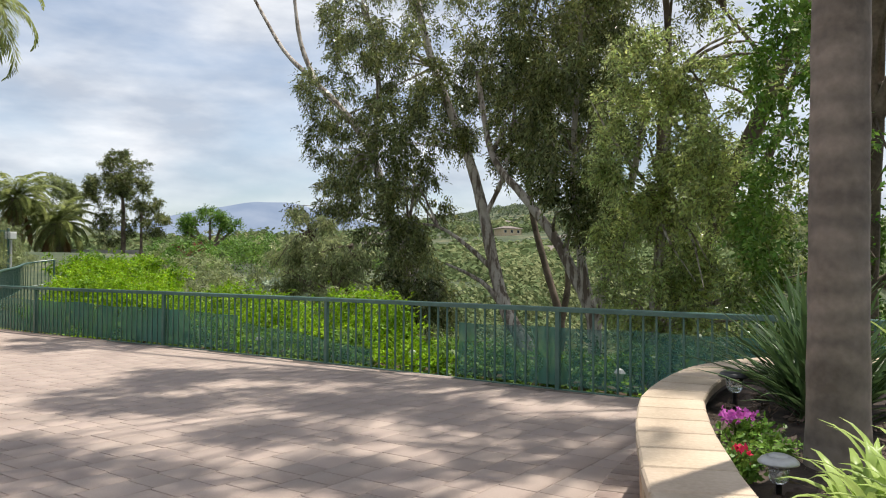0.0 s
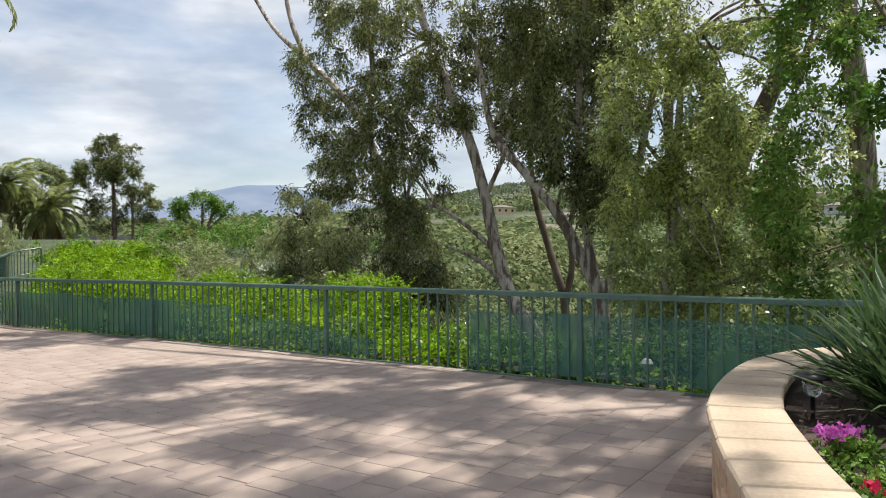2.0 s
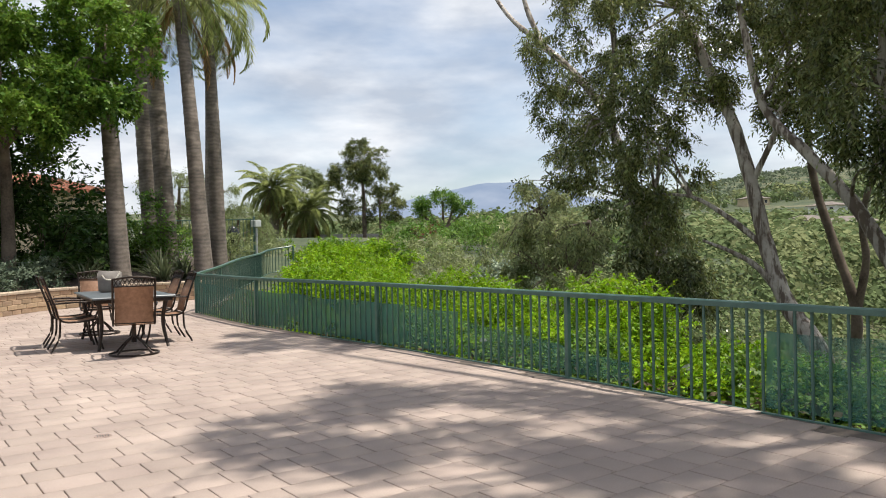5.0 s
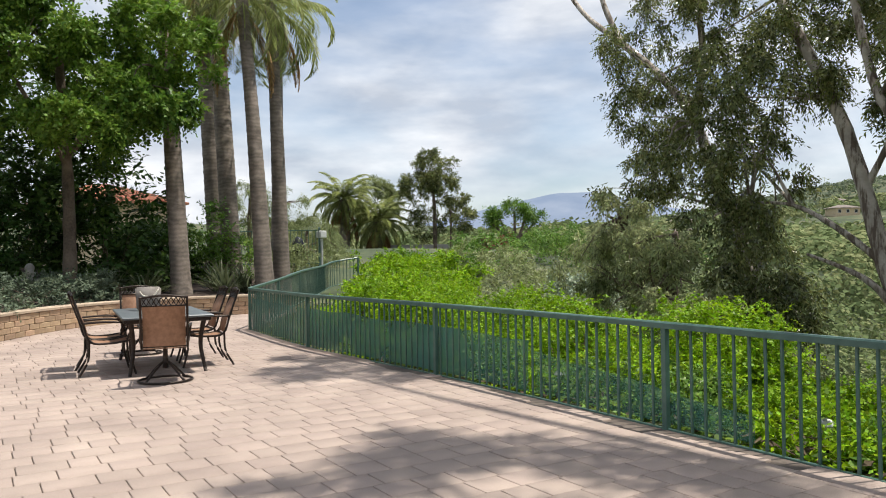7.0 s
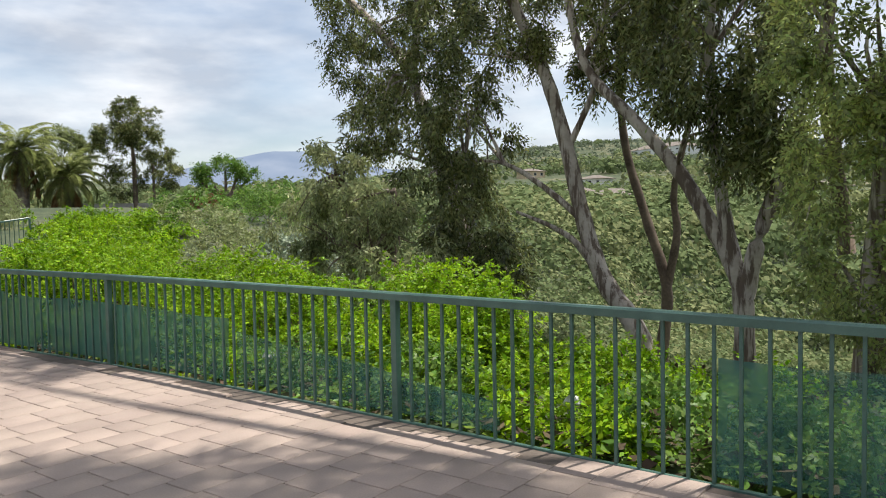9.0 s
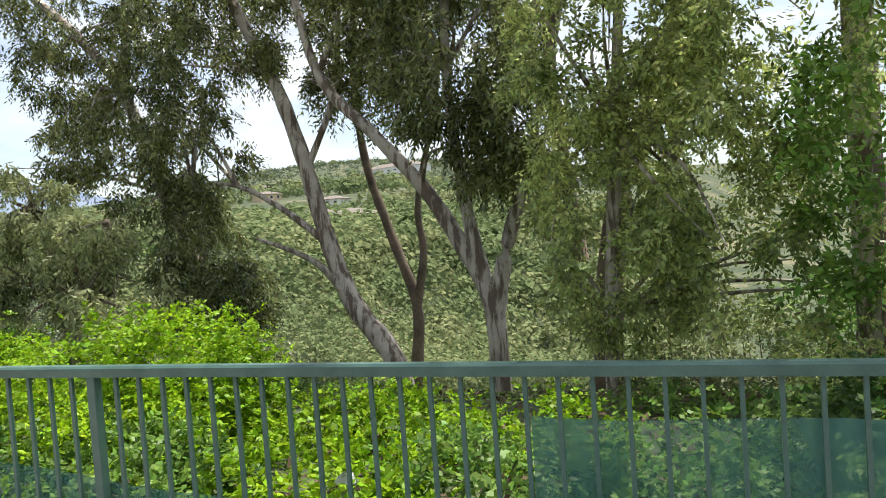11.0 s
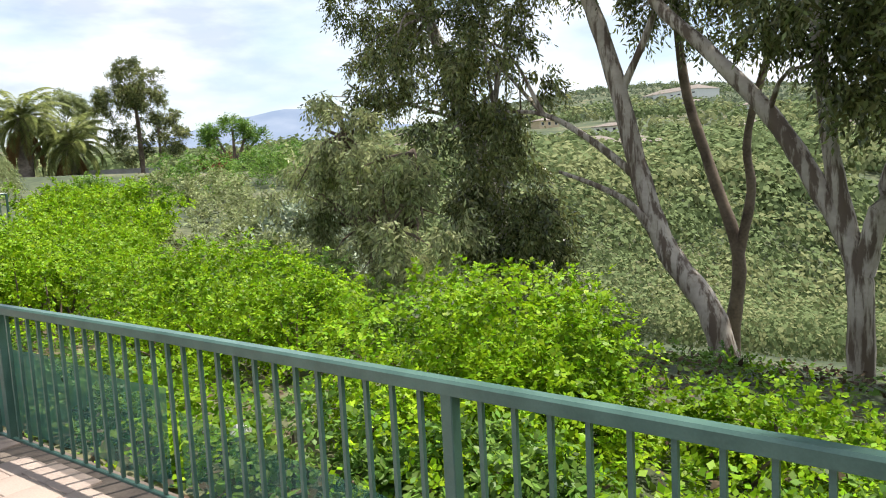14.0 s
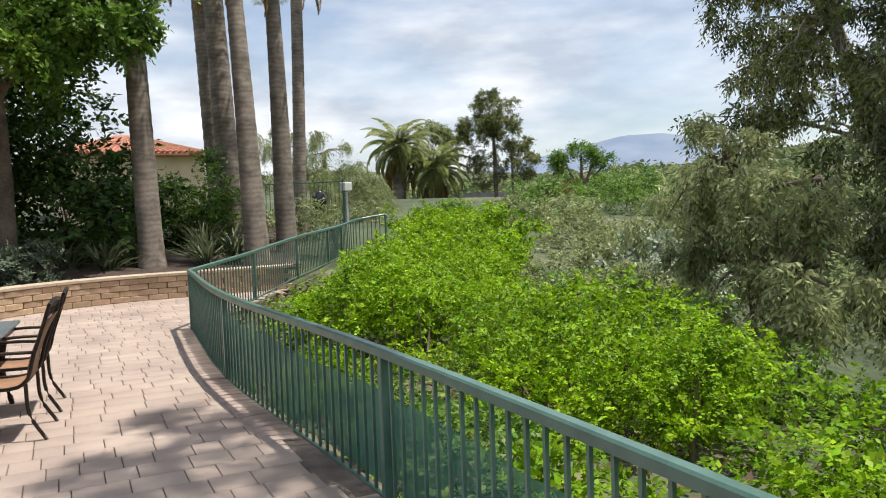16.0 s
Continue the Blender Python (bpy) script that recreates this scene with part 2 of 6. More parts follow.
def ground_mat():
    m = material("hill_ground", (0.16, 0.13, 0.075), (0.15, 0.19, 0.06), 0.95, 0.25, 0.4, 2.0)
    n, l = m.node_tree.nodes, m.node_tree.links
    b = n["Principled BSDF"]
    co = n.new("ShaderNodeTexCoord")
    v = n.new("ShaderNodeTexNoise")
    v.inputs["Scale"].default_value, v.inputs["Detail"].default_value, v.inputs["Roughness"].default_value = 0.07, 12.0, 0.72
    l.new(co.outputs["Object"], v.inputs["Vector"])
    r = n.new("ShaderNodeValToRGB")
    e = r.color_ramp.elements
    e[0].position, e[0].color = 0.42, (0.045, 0.07, 0.028, 1)
    e[1].position, e[1].color = 0.62, (0.20, 0.185, 0.11, 1)
    k = e.new(0.52)
    k.color = (0.085, 0.11, 0.05, 1)
    g = n.new("ShaderNodeTexNoise")
    g.inputs["Scale"].default_value, g.inputs["Detail"].default_value, g.inputs["Roughness"].default_value = 2.2, 9.0, 0.75
    l.new(co.outputs["Object"], g.inputs["Vector"])
    gr = n.new("ShaderNodeValToRGB")
    gr.color_ramp.elements[0].position, gr.color_ramp.elements[0].color = 0.38, (0.35, 0.38, 0.33, 1)
    gr.color_ramp.elements[1].position, gr.color_ramp.elements[1].color = 0.66, (1.3, 1.2, 1.1, 1)
    l.new(g.outputs["Fac"], gr.inputs["Fac"])
    x = n.new("ShaderNodeMix")
    x.data_type, x.blend_type = "RGBA", "MULTIPLY"
    x.inputs[0].default_value = 1.0
    l.new(v.outputs["Fac"], r.inputs["Fac"])
    l.new(r.outputs["Color"], x.inputs[6])
    l.new(gr.outputs["Color"], x.inputs[7])
    l.new(x.outputs[2], b.inputs["Base Color"])
    return m


M_GROUND = ground_mat()


# ---- mesh helpers ----
def part(name, bm, mat, parent=None, label="", smooth=False):
    me = bpy.data.meshes.new(name)
    bm.to_mesh(me)
    bm.free()
    me.materials.append(mat)
    if smooth:
        me.polygons.foreach_set("use_smooth", [True] * len(me.polygons))
    ob = new(name, me)
    if parent:
        ob.parent = parent
    if label:
        tagged(ob, label)
    return ob


def from_arrays(name, verts, faces, mat, parent=None, label="", smooth=False):
    """verts (n, 3); faces (m, k), all with k corners."""
    me = bpy.data.meshes.new(name)
    verts = np.asarray(verts, dtype=np.float32)
    faces = np.asarray(faces, dtype=np.int32)
    k = faces.shape[1]
    me.vertices.add(len(verts))
    me.vertices.foreach_set("co", verts.ravel())
    me.loops.add(faces.size)
    me.loops.foreach_set("vertex_index", faces.ravel())
    me.polygons.add(len(faces))
    me.polygons.foreach_set("loop_start", np.arange(0, faces.size, k, dtype=np.int32))
    me.update(calc_edges=True)
    if smooth:
        me.polygons.foreach_set("use_smooth", np.ones(len(faces), dtype=bool))
    me.materials.append(mat)
    ob = new(name, me)
    if parent:
        ob.parent = parent
    if label:
        tagged(ob, label)
    return ob


def empty(name, loc, label, category, group="", kind=""):
    ob = new(name)
    ob.empty_display_size = 0.1
    ob.location = loc
    return tagged(ob, label, category, group, kind)


def box(bm, c, s, rz=0.0, bevel=0.0):
    """A box of size s round c, turned rz radians, with bevelled edges."""
    g = bmesh.ops.create_cube(bm, size=1.0)["verts"]
    bmesh.ops.scale(bm, vec=s, verts=g)
    if bevel:
        ed = list({e for v in g for e in v.link_edges})
        g = list({v for v in bmesh.ops.bevel(bm, geom=ed, offset=bevel, segments=1, affect="EDGES")["verts"]} | {v for v in g if v.is_valid})
    bmesh.ops.rotate(bm, cent=(0, 0, 0), matrix=Matrix.Rotation(rz, 3, "Z"), verts=g)
    bmesh.ops.translate(bm, vec=c, verts=g)
    return bm


def tube(bm, pts, radii, sides=8, cap=True):
    """A round bar along pts."""
    pts = [Vector(p) for p in pts]
    if isinstance(radii, (int, float)):
        radii = [radii] * len(pts)
    rings = []
    up = Vector((0, 0, 1))
    for i, p in enumerate(pts):
        d = (pts[min(i + 1, len(pts) - 1)] - pts[max(i - 1, 0)]).normalized()
        ref = up if abs(d.dot(up)) < 0.95 else Vector((1, 0, 0))
        a = d.cross(ref).normalized()
        b = d.cross(a)
        rings.append([bm.verts.new(p + (a * math.cos(q) + b * math.sin(q)) * radii[i]) for q in (2 * math.pi * k / sides for k in range(sides))])
    for r0, r1 in zip(rings, rings[1:]):
        for k in range(sides):
            bm.faces.new((r0[k], r0[(k + 1) % sides], r1[(k + 1) % sides], r1[k]))
    if cap:
        bm.faces.new(rings[0])
        bm.faces.new(rings[-1][::-1])
    return bm


def spline(pts, n):
    """Catmull-Rom through pts, n steps a span."""
    p = [Vector(q) for q in pts]
    p = [2 * p[0] - p[1]] + p + [2 * p[-1] - p[-2]]
    out = []
    for i in range(1, len(p) - 2):
        for k in range(n):
            t = k / n
            out.append(0.5 * (2 * p[i] + (p[i + 1] - p[i - 1]) * t + (2 * p[i - 1] - 5 * p[i] + 4 * p[i + 1] - p[i + 2]) * t * t + (3 * p[i] - p[i - 1] - 3 * p[i + 1] + p[i + 2]) * t ** 3))
    out.append(p[-2])
    return out


def lathe(bm, prof, sides=20, c=(0, 0, 0)):
    """A turned shape: prof of (radius, height)."""
    rings = [[bm.verts.new((c[0] + r * math.cos(2 * math.pi * k / sides), c[1] + r * math.sin(2 * math.pi * k / sides), c[2] + z)) for k in range(sides)] for r, z in prof]
    for a, b in zip(rings, rings[1:]):
        for k in range(sides):
            bm.faces.new((a[k], a[(k + 1) % sides], b[(k + 1) % sides], b[k]))
    bm.faces.new(rings[0][::-1])
    bm.faces.new(rings[-1])
    return bm


rng = np.random.default_rng(5)


def leaves_arrays(pos, axis, length, width, spread=0.6, face=None):
    """Leaf blades (two quads folded along the midrib would cost double; one bent diamond each): pos (n,3), axis (n,3) the way each leaf points."""
    n = len(pos)
    axis = axis + rng.normal(0, spread, (n, 3))
    axis /= np.linalg.norm(axis, axis=1)[:, None] + 1e-9
    side = np.cross(axis, rng.normal(0, 1, (n, 3)) if face is None else face + rng.normal(0, 0.45, (n, 3)))
    side /= np.linalg.norm(side, axis=1)[:, None] + 1e-9
    L = (length * rng.uniform(0.65, 1.3, n))[:, None]
    W = (width * rng.uniform(0.7, 1.25, n))[:, None]
    v = np.empty((n, 4, 3))
    v[:, 0] = pos
    v[:, 1] = pos + axis * L * 0.45 + side * W * 0.5
    v[:, 2] = pos + axis * L
    v[:, 3] = pos + axis * L * 0.45 - side * W * 0.5
    return v.reshape(-1, 3), np.arange(4 * n).reshape(n, 4)


def clumps(blobs, n_clump, per, clump_r, length, width, droop=0.0, shell=0.5, facing=False):
    """Leaves gathered in clumps through ellipsoids; blobs: (centre, radii, share)."""
    P, A, N = [], [], []
    tot = sum(b[2] for b in blobs)
    for c, r, share in blobs:
        k = max(1, int(n_clump * share / tot))
        d = rng.normal(0, 1, (k, 3))
        d /= np.linalg.norm(d, axis=1)[:, None]
        ns = max(5, int(k / 9.5))
        ds = rng.normal(0, 1, (ns, 3))
        ds /= np.linalg.norm(ds, axis=1)[:, None]
        sub = np.array(c) + ds * (rng.uniform(shell, 1.0, ns) ** 0.6)[:, None] * np.array(r)
        pick = rng.integers(0, ns, k)
        cen = sub[pick] + rng.normal(0, 1, (k, 3)) * np.minimum(np.array(r) * 0.28, 0.34)
        d = 0.6 * d + 0.8 * ds[pick]
        d /= np.linalg.norm(d, axis=1)[:, None]
        m = rng.normal(0, clump_r, (k, per, 3))
        m[:, :, 2] *= 0.8
        p = (cen[:, None, :] + m).reshape(-1, 3)
        N.append(m.reshape(-1, 3) / clump_r * 0.5 + np.repeat(d, per, 0) * 0.5 + np.array([0, 0, 0.6]))
        a = m.reshape(-1, 3) / clump_r * 0.6 + np.repeat(d, per, 0) * 0.7
        a[:, 2] -= droop
        P.append(p)
        A.append(a / (np.linalg.norm(a, axis=1)[:, None] + 1e-9))
    return leaves_arrays(np.concatenate(P), np.concatenate(A), length, width, 0.6, np.concatenate(N) if facing else None)


def unit(a):
    return a / (np.linalg.norm(a, axis=-1, keepdims=True) + 1e-9)


def sprays(blobs, n_leaf, bough_r, sprig, pairs, leaf, width, droop, flat, shell=0.3, per_bough=26):
    """Leaves set in pairs along sprigs, the sprigs gathered in boughs through ellipsoids (centre, radii, share).
    droop: how far the sprigs hang; flat: how far the blades face the sky."""
    V = []
    tot = sum(b[2] for b in blobs)
    for c, r, share in blobs:
        nb = max(2, int(n_leaf * share / tot / (per_bough * 2 * pairs)))
        out = unit(rng.normal(0, 1, (nb, 3)))
        cen = np.array(c) + out * (rng.uniform(shell, 1.0, nb) ** 0.55)[:, None] * np.array(r)
        br = bough_r * rng.uniform(0.6, 1.35, nb)
        u = unit(rng.normal(0, 1, (nb, per_bough, 3)) + out[:, None] * 0.45 + np.array([0, 0, 0.25]))
        stretch = np.array([1.0, 1.0, 0.75 + 0.5 * max(0.0, droop)])
        p = (cen[:, None] + u * stretch * (br[:, None] * rng.uniform(0.15, 1.0, (nb, per_bough)))[..., None]).reshape(-1, 3)
        d = unit(u.reshape(-1, 3) * 0.8 + rng.normal(0, 0.35, p.shape) + np.array([0, 0, -droop]))
        n = unit(np.array([0, 0, 1.0]) * flat + rng.normal(0, 1, p.shape) * (1.05 - flat) + u.reshape(-1, 3) * 0.4)
        side = unit(np.cross(d, n))
        L = sprig * rng.uniform(0.6, 1.3, (len(p), 1))
        for j in range(2 * pairs):
            t = (j + 0.6) / (2 * pairs)
            q = p + d * L * t - np.array([0, 0, 1.0]) * L * t * t * 0.25
            ax = unit(d * (0.35 + 0.5 * t) + side * (0.85 if j % 2 else -0.85) + np.array([0, 0, -0.55 * droop - 0.1]) + rng.normal(0, 0.25, p.shape))
            w = unit(np.cross(ax, n + rng.normal(0, 0.35, p.shape)))
            ll = leaf * rng.uniform(0.7, 1.25, (len(p), 1)) * (1.0 - 0.35 * t)
            ww = ll * (width / leaf) * 0.5
            V.append(np.stack([q, q + ax * ll * 0.42 + w * ww, q + ax * ll, q + ax * ll * 0.42 - w * ww], 1).reshape(-1, 3))
    v = np.concatenate(V)
    return v, np.arange(len(v)).reshape(-1, 4)


def limb(bm, pts, r0, r1, sides=8, n=5):
    q = spline(pts, n)
    k = len(q) - 1
    tube(bm, q, [(r0 + (r1 - r0) * i / k) * (1 + 0.06 * math.sin(i * 2.3)) for i in range(k + 1)], sides)


def tree(name, base, limbs, blobs, label, bark, leafm, n_clump, per, clump_r, length, width, droop=0.0, twigs=5, category="tree", group="", shell=0.4):
    """limbs: (points, r0, r1), the first the trunk; twigs reach from the limbs into the crown."""
    ob = empty(name, base, label, category, group)
    o = Vector(base)
    spine = []
    for k, (pts, r0, r1) in enumerate(limbs):
        bm = bmesh.new()
        limb(bm, [Vector(p) - o for p in pts], r0, r1, 10)
        part("trunk" if k == 0 else "limb", bm, bark, ob, smooth=True)
        spine += [Vector(p) for p in pts[1:]]
    bm = bmesh.new()
    lr = random.Random(len(name) + int(abs(base[0]) * 10))
    for c, r, share in blobs:
        for k in range(twigs):
            s = min(spine, key=lambda p: (p - Vector(c)).length + lr.uniform(0, 1.5))
            e = Vector(c) + Vector((lr.uniform(-1, 1) * r[0], lr.uniform(-1, 1) * r[1], lr.uniform(-0.6, 0.8) * r[2])) * 0.8
            mid = (s + e) / 2 + Vector((lr.uniform(-0.3, 0.3), lr.uniform(-0.3, 0.3), lr.uniform(0, 0.4)))
            limb(bm, [s - o, mid - o, e - o], 0.045, 0.008, 5, 3)
    tagged(part("branchwork", bm, bark, ob, smooth=True), kind="stuff")
    v, f = sprays(blobs, int(n_clump * per * 1.5), clump_r * 1.15, length * 2.4, 4, length * 1.05, width * 1.5, max(0.0, droop), 0.35, shell, 34)
    from_arrays("crown", v - np.array(base), f, leafm, ob)
    return ob


def shrub(name, base, blobs, label, leafm, n_clump, per, clump_r, length, width, droop=-0.4, category="shrub", group="", stems=7, shell=0.55):
    ob = empty(name, base, label, category, group)
    o = Vector(base)
    lr = random.Random(int(abs(base[0] * 13 + base[1] * 7)))
    bm = bmesh.new()
    for c, r, share in blobs:
        for k in range(stems if r[0] > 0.1 else 0):
            e = Vector((c[0] + lr.uniform(-0.7, 0.7) * r[0], c[1] + lr.uniform(-0.7, 0.7) * r[1], c[2] + lr.uniform(0, 0.7) * r[2]))
            s = Vector((base[0] + (c[0] - base[0]) * 0.8 + lr.uniform(-0.2, 0.2), base[1] + (c[1] - base[1]) * 0.8 + lr.uniform(-0.2, 0.2), min(base[2], c[2] - r[2])))
            limb(bm, [s - o, (s + e) / 2 + Vector((0, 0, 0.1)) - o, e - o], 0.02, 0.005, 5, 2)
    tagged(part("stemwork", bm, M_BARK_D, ob, smooth=True), kind="stuff")
    v, f = sprays(blobs, n_clump * per, clump_r * 1.6, length * 2.6, 4, length * 1.15, width * 1.3, max(0.0, droop), 0.7, shell, 12)
    from_arrays("foliage", v - np.array(base), f, leafm, ob)
    return ob


# ---- ground ----
FENCE = [(-18.1, 5.62), (-14.5, 5.95), (-10.9, 6.66), (-7.4, 7.19), (-4.0, 7.6), (-0.6, 8.05), (2.8, 8.4)]
FAR = [(-18.1, 5.62), (-23.1, 7.8), (-27.4, 9.6), (-28.6, 10.6)]
EDGE_X = np.array([-80, -45, -28.4, -23.1, -18.1, -14.5, -10.9, -7.4, -4.0, -0.6, 2.8, 40])
EDGE_Y = np.array([30, 17, 10.1, 7.8, 5.62, 5.95, 6.66, 7.19, 7.6, 8.05, 8.4, 11])


def smooth01(v, a, b):
    q = np.clip((v - a) / (b - a), 0, 1)
    return q * q * (3 - 2 * q)


def ground_z(x, y):
    x, y = np.asarray(x, float), np.asarray(y, float)
    d = np.maximum(0, y - np.interp(x, EDGE_X, EDGE_Y) - 0.1)
    w = 0.12 + 0.88 * smooth01(x, -42, -18)
    s = np.clip(-18 - x, 0, 45)
    z = 0.02 * s + 0.0007 * s * s - 0.06
    z = z - (0.13 * np.minimum(d, 6) + 0.24 * np.clip(d - 6, 0, 45)) * w
    inside = (y < np.interp(x, EDGE_X, EDGE_Y) - 0.02) & (x > -23.4)
    z = np.where(inside, -0.3, z)
    r = np.hypot(x + 5, y - 5)
    far = np.clip(r - 80, 0, 1500)
    z = z + far * 0.042 * smooth01(r, 80, 300)
    z = z + 46 * np.exp(-(((x + 470) / 260) ** 2 + ((y - 860) / 240) ** 2))
    z = z + smooth01(r, 120, 500) * (5 * np.sin(x * 0.013 + 1.3) * np.cos(y * 0.011) + 9 * np.sin(x * 0.0047 + y * 0.006))
    return z


rad = np.concatenate([np.linspace(0, 60, 75), 60 * (3300 / 60) ** (np.linspace(0, 1, 90)[1:])])
ang = np.linspace(0, 2 * np.pi, 220, endpoint=False)
gx = -5 + rad[:, None] * np.cos(ang)[None]
gy = 5 + rad[:, None] * np.sin(ang)[None]
gv = np.stack([gx, gy, ground_z(gx, gy)], -1).reshape(-1, 3)
na = len(ang)
ii, jj = np.meshgrid(np.arange(len(rad) - 1), np.arange(na), indexing="ij")
gf = np.stack([ii * na + jj, (ii + 1) * na + jj, (ii + 1) * na + (jj + 1) % na, ii * na + (jj + 1) % na], -1).reshape(-1, 4)
tagged(from_arrays("ground", gv, gf, M_GROUND, smooth=True), "dry brush-covered hillside falling into a wide valley", "ground", kind="structure")


# Distance haze is painted as glowing blue; the ridge takes no light.
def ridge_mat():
    m = bpy.data.materials.new("far_ridge_haze_glow")
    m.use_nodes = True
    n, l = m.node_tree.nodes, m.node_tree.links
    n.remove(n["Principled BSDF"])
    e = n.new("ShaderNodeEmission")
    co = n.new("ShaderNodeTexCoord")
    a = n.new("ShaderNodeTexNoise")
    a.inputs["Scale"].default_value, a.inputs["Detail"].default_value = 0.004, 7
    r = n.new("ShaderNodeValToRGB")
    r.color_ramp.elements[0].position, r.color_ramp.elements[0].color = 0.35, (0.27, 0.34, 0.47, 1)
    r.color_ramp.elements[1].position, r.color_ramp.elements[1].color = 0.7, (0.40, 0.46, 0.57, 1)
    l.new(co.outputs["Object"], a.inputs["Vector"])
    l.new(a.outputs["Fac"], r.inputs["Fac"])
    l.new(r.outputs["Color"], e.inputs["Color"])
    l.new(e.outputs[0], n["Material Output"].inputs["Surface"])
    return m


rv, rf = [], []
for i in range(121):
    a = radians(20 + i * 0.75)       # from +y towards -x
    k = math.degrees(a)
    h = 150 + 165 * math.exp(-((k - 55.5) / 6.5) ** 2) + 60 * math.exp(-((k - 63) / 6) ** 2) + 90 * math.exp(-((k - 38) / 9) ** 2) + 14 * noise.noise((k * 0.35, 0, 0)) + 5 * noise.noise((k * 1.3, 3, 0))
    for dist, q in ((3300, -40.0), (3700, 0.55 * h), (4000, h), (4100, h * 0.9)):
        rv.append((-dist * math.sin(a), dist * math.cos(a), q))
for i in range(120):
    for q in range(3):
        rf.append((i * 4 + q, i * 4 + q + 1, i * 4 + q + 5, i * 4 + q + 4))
tagged(from_arrays("backdrop", rv, rf, ridge_mat(), smooth=True), "mountain ridge on the horizon, blue haze put into its glowing colour", "mountain", kind="structure")

# ---- patio ----
CURVE = spline([(x, y, 0) for x, y in FENCE], 8)
PLANTER = spline([(0.75, 1.75, 0), (0.2, 2.45, 0), (-0.45, 3.3, 0), (-0.8, 3.85, 0), (-1.1, 4.37, 0), (-1.43, 5.05, 0), (-1.65, 5.8, 0), (-1.74, 6.45, 0), (-1.62, 7.1, 0), (-1.25, 7.6, 0), (-0.7, 7.85, 0)], 6)
BACKWALL = spline([(-23.0, 7.55, 0), (-22.75, 6.0, 0), (-22.35, 4.2, 0), (-21.4, 2.75, 0), (-19.9, 1.75, 0), (-18.4, 1.1, 0), (-16.6, 0.4, 0), (-14.5, -0.6, 0), (-12.5, -1.8, 0)], 6)
FLOOR_EDGE = [(p.x, p.y - 0.09) for p in CURVE]

bm = bmesh.new()
outline = [(x, y + 0.14) for x, y in FLOOR_EDGE] + [(6, 8.5), (6, -9), (-12.5, -9), (-12.5, -1.8)] + [(p.x - 0.1, p.y) for p in BACKWALL[::-1]] + [(-21.0, 6.85), (-19.0, 6.0)]
top = [bm.verts.new((x, y, -0.014)) for x, y in outline]
bot = [bm.verts.new((x, y, -0.45)) for x, y in outline]
bm.faces.new(top)
for k in range(len(top)):
    q = (k + 1) % len(top)
    bm.faces.new((top[k], bot[k], bot[q], top[q]))
bmesh.ops.recalc_face_normals(bm, faces=bm.faces)
floor = tagged(part("floor", bm, M_JOINT), "patio of pale pink-tan concrete pavers with dark joints", "patio", kind="structure")


def edge_y(x):
    return np.interp(x, EDGE_X, EDGE_Y) - 0.09


PL_Y = [p.y for p in PLANTER[:55]]
PL_X = [p.x for p in PLANTER[:55]]


def on_patio(x, y):
    if y > edge_y(x) - 0.06 or x > 2.5 or y < -3.5:
        return False
    if y > 1.75 and x > np.interp(y, PL_Y, PL_X) - 0.24:
        return False
    bx = np.interp(y, [p.y for p in BACKWALL[::-1]], [p.x for p in BACKWALL[::-1]])
    return x > bx + 0.02


PTURN = radians(98.5)
pc, ps = math.cos(PTURN), math.sin(PTURN)
prand = random.Random(3)
slabs = []
row_d = 0.26
for i in range(-14, 98):
    v = i * row_d
    u = -8.0 + prand.random() * 0.3
    while u < 12:
        wd = prand.choice((0.195, 0.26, 0.26, 0.325))
        cu, cv = u + wd / 2, v + row_d / 2
        x, y = cu * pc - cv * ps, cu * ps + cv * pc
        if on_patio(x, y):
            slabs.append((x, y, wd, row_d))
        u += wd


def ribbon_wall(name, line, height, thick, mat, label):
    bm = bmesh.new()
    prev = None
    for i, p in enumerate(line):
        d = (line[min(i + 1, len(line) - 1)] - line[max(i - 1, 0)]).normalized()
        n = Vector((d.y, -d.x, 0)) * thick / 2
        ring = [bm.verts.new(p + n + Vector((0, 0, -0.3))), bm.verts.new(p - n + Vector((0, 0, -0.3))), bm.verts.new(p - n + Vector((0, 0, height))), bm.verts.new(p + n + Vector((0, 0, height)))]
        if prev:
            for k in range(4):
                bm.faces.new((prev[k], prev[(k + 1) % 4], ring[(k + 1) % 4], ring[k]))
        else:
            bm.faces.new(ring)
        prev = ring
    bm.faces.new(prev[::-1])
    bmesh.ops.recalc_face_normals(bm, faces=bm.faces)
    return tagged(part(name, bm, mat), label, "wall", kind="structure")


planter_wall = ribbon_wall("wall_planter", PLANTER, 0.49, 0.20, M_JOINT, "curved low planter wall with sandy capstones")
back_wall = ribbon_wall("wall_garden", BACKWALL, 0.44, 0.22, M_JOINT, "low curved retaining wall of tan blocks")

# soil behind the walls
def soil_sheet(name, line, away, depth, z0, z1, label, mat):
    v, f = [], []
    cols = 14
    for i, p in enumerate(line):
        for k in range(cols):
            t = k / (cols - 1)
            q = p + Vector(away) * depth * t
            v.append((q.x, q.y, z0 + (z1 - z0) * t + 0.05 * noise.noise((q.x * 1.3, q.y * 1.3, 0)) + 0.02 * noise.noise((q.x * 7, q.y * 7, 4))))
    for i in range(len(line) - 1):
        for k in range(cols - 1):
            f.append((i * cols + k, i * cols + k + 1, (i + 1) * cols + k + 1, (i + 1) * cols + k))
    return tagged(from_arrays(name, v, f, mat, smooth=True), label, "soil", kind="structure")


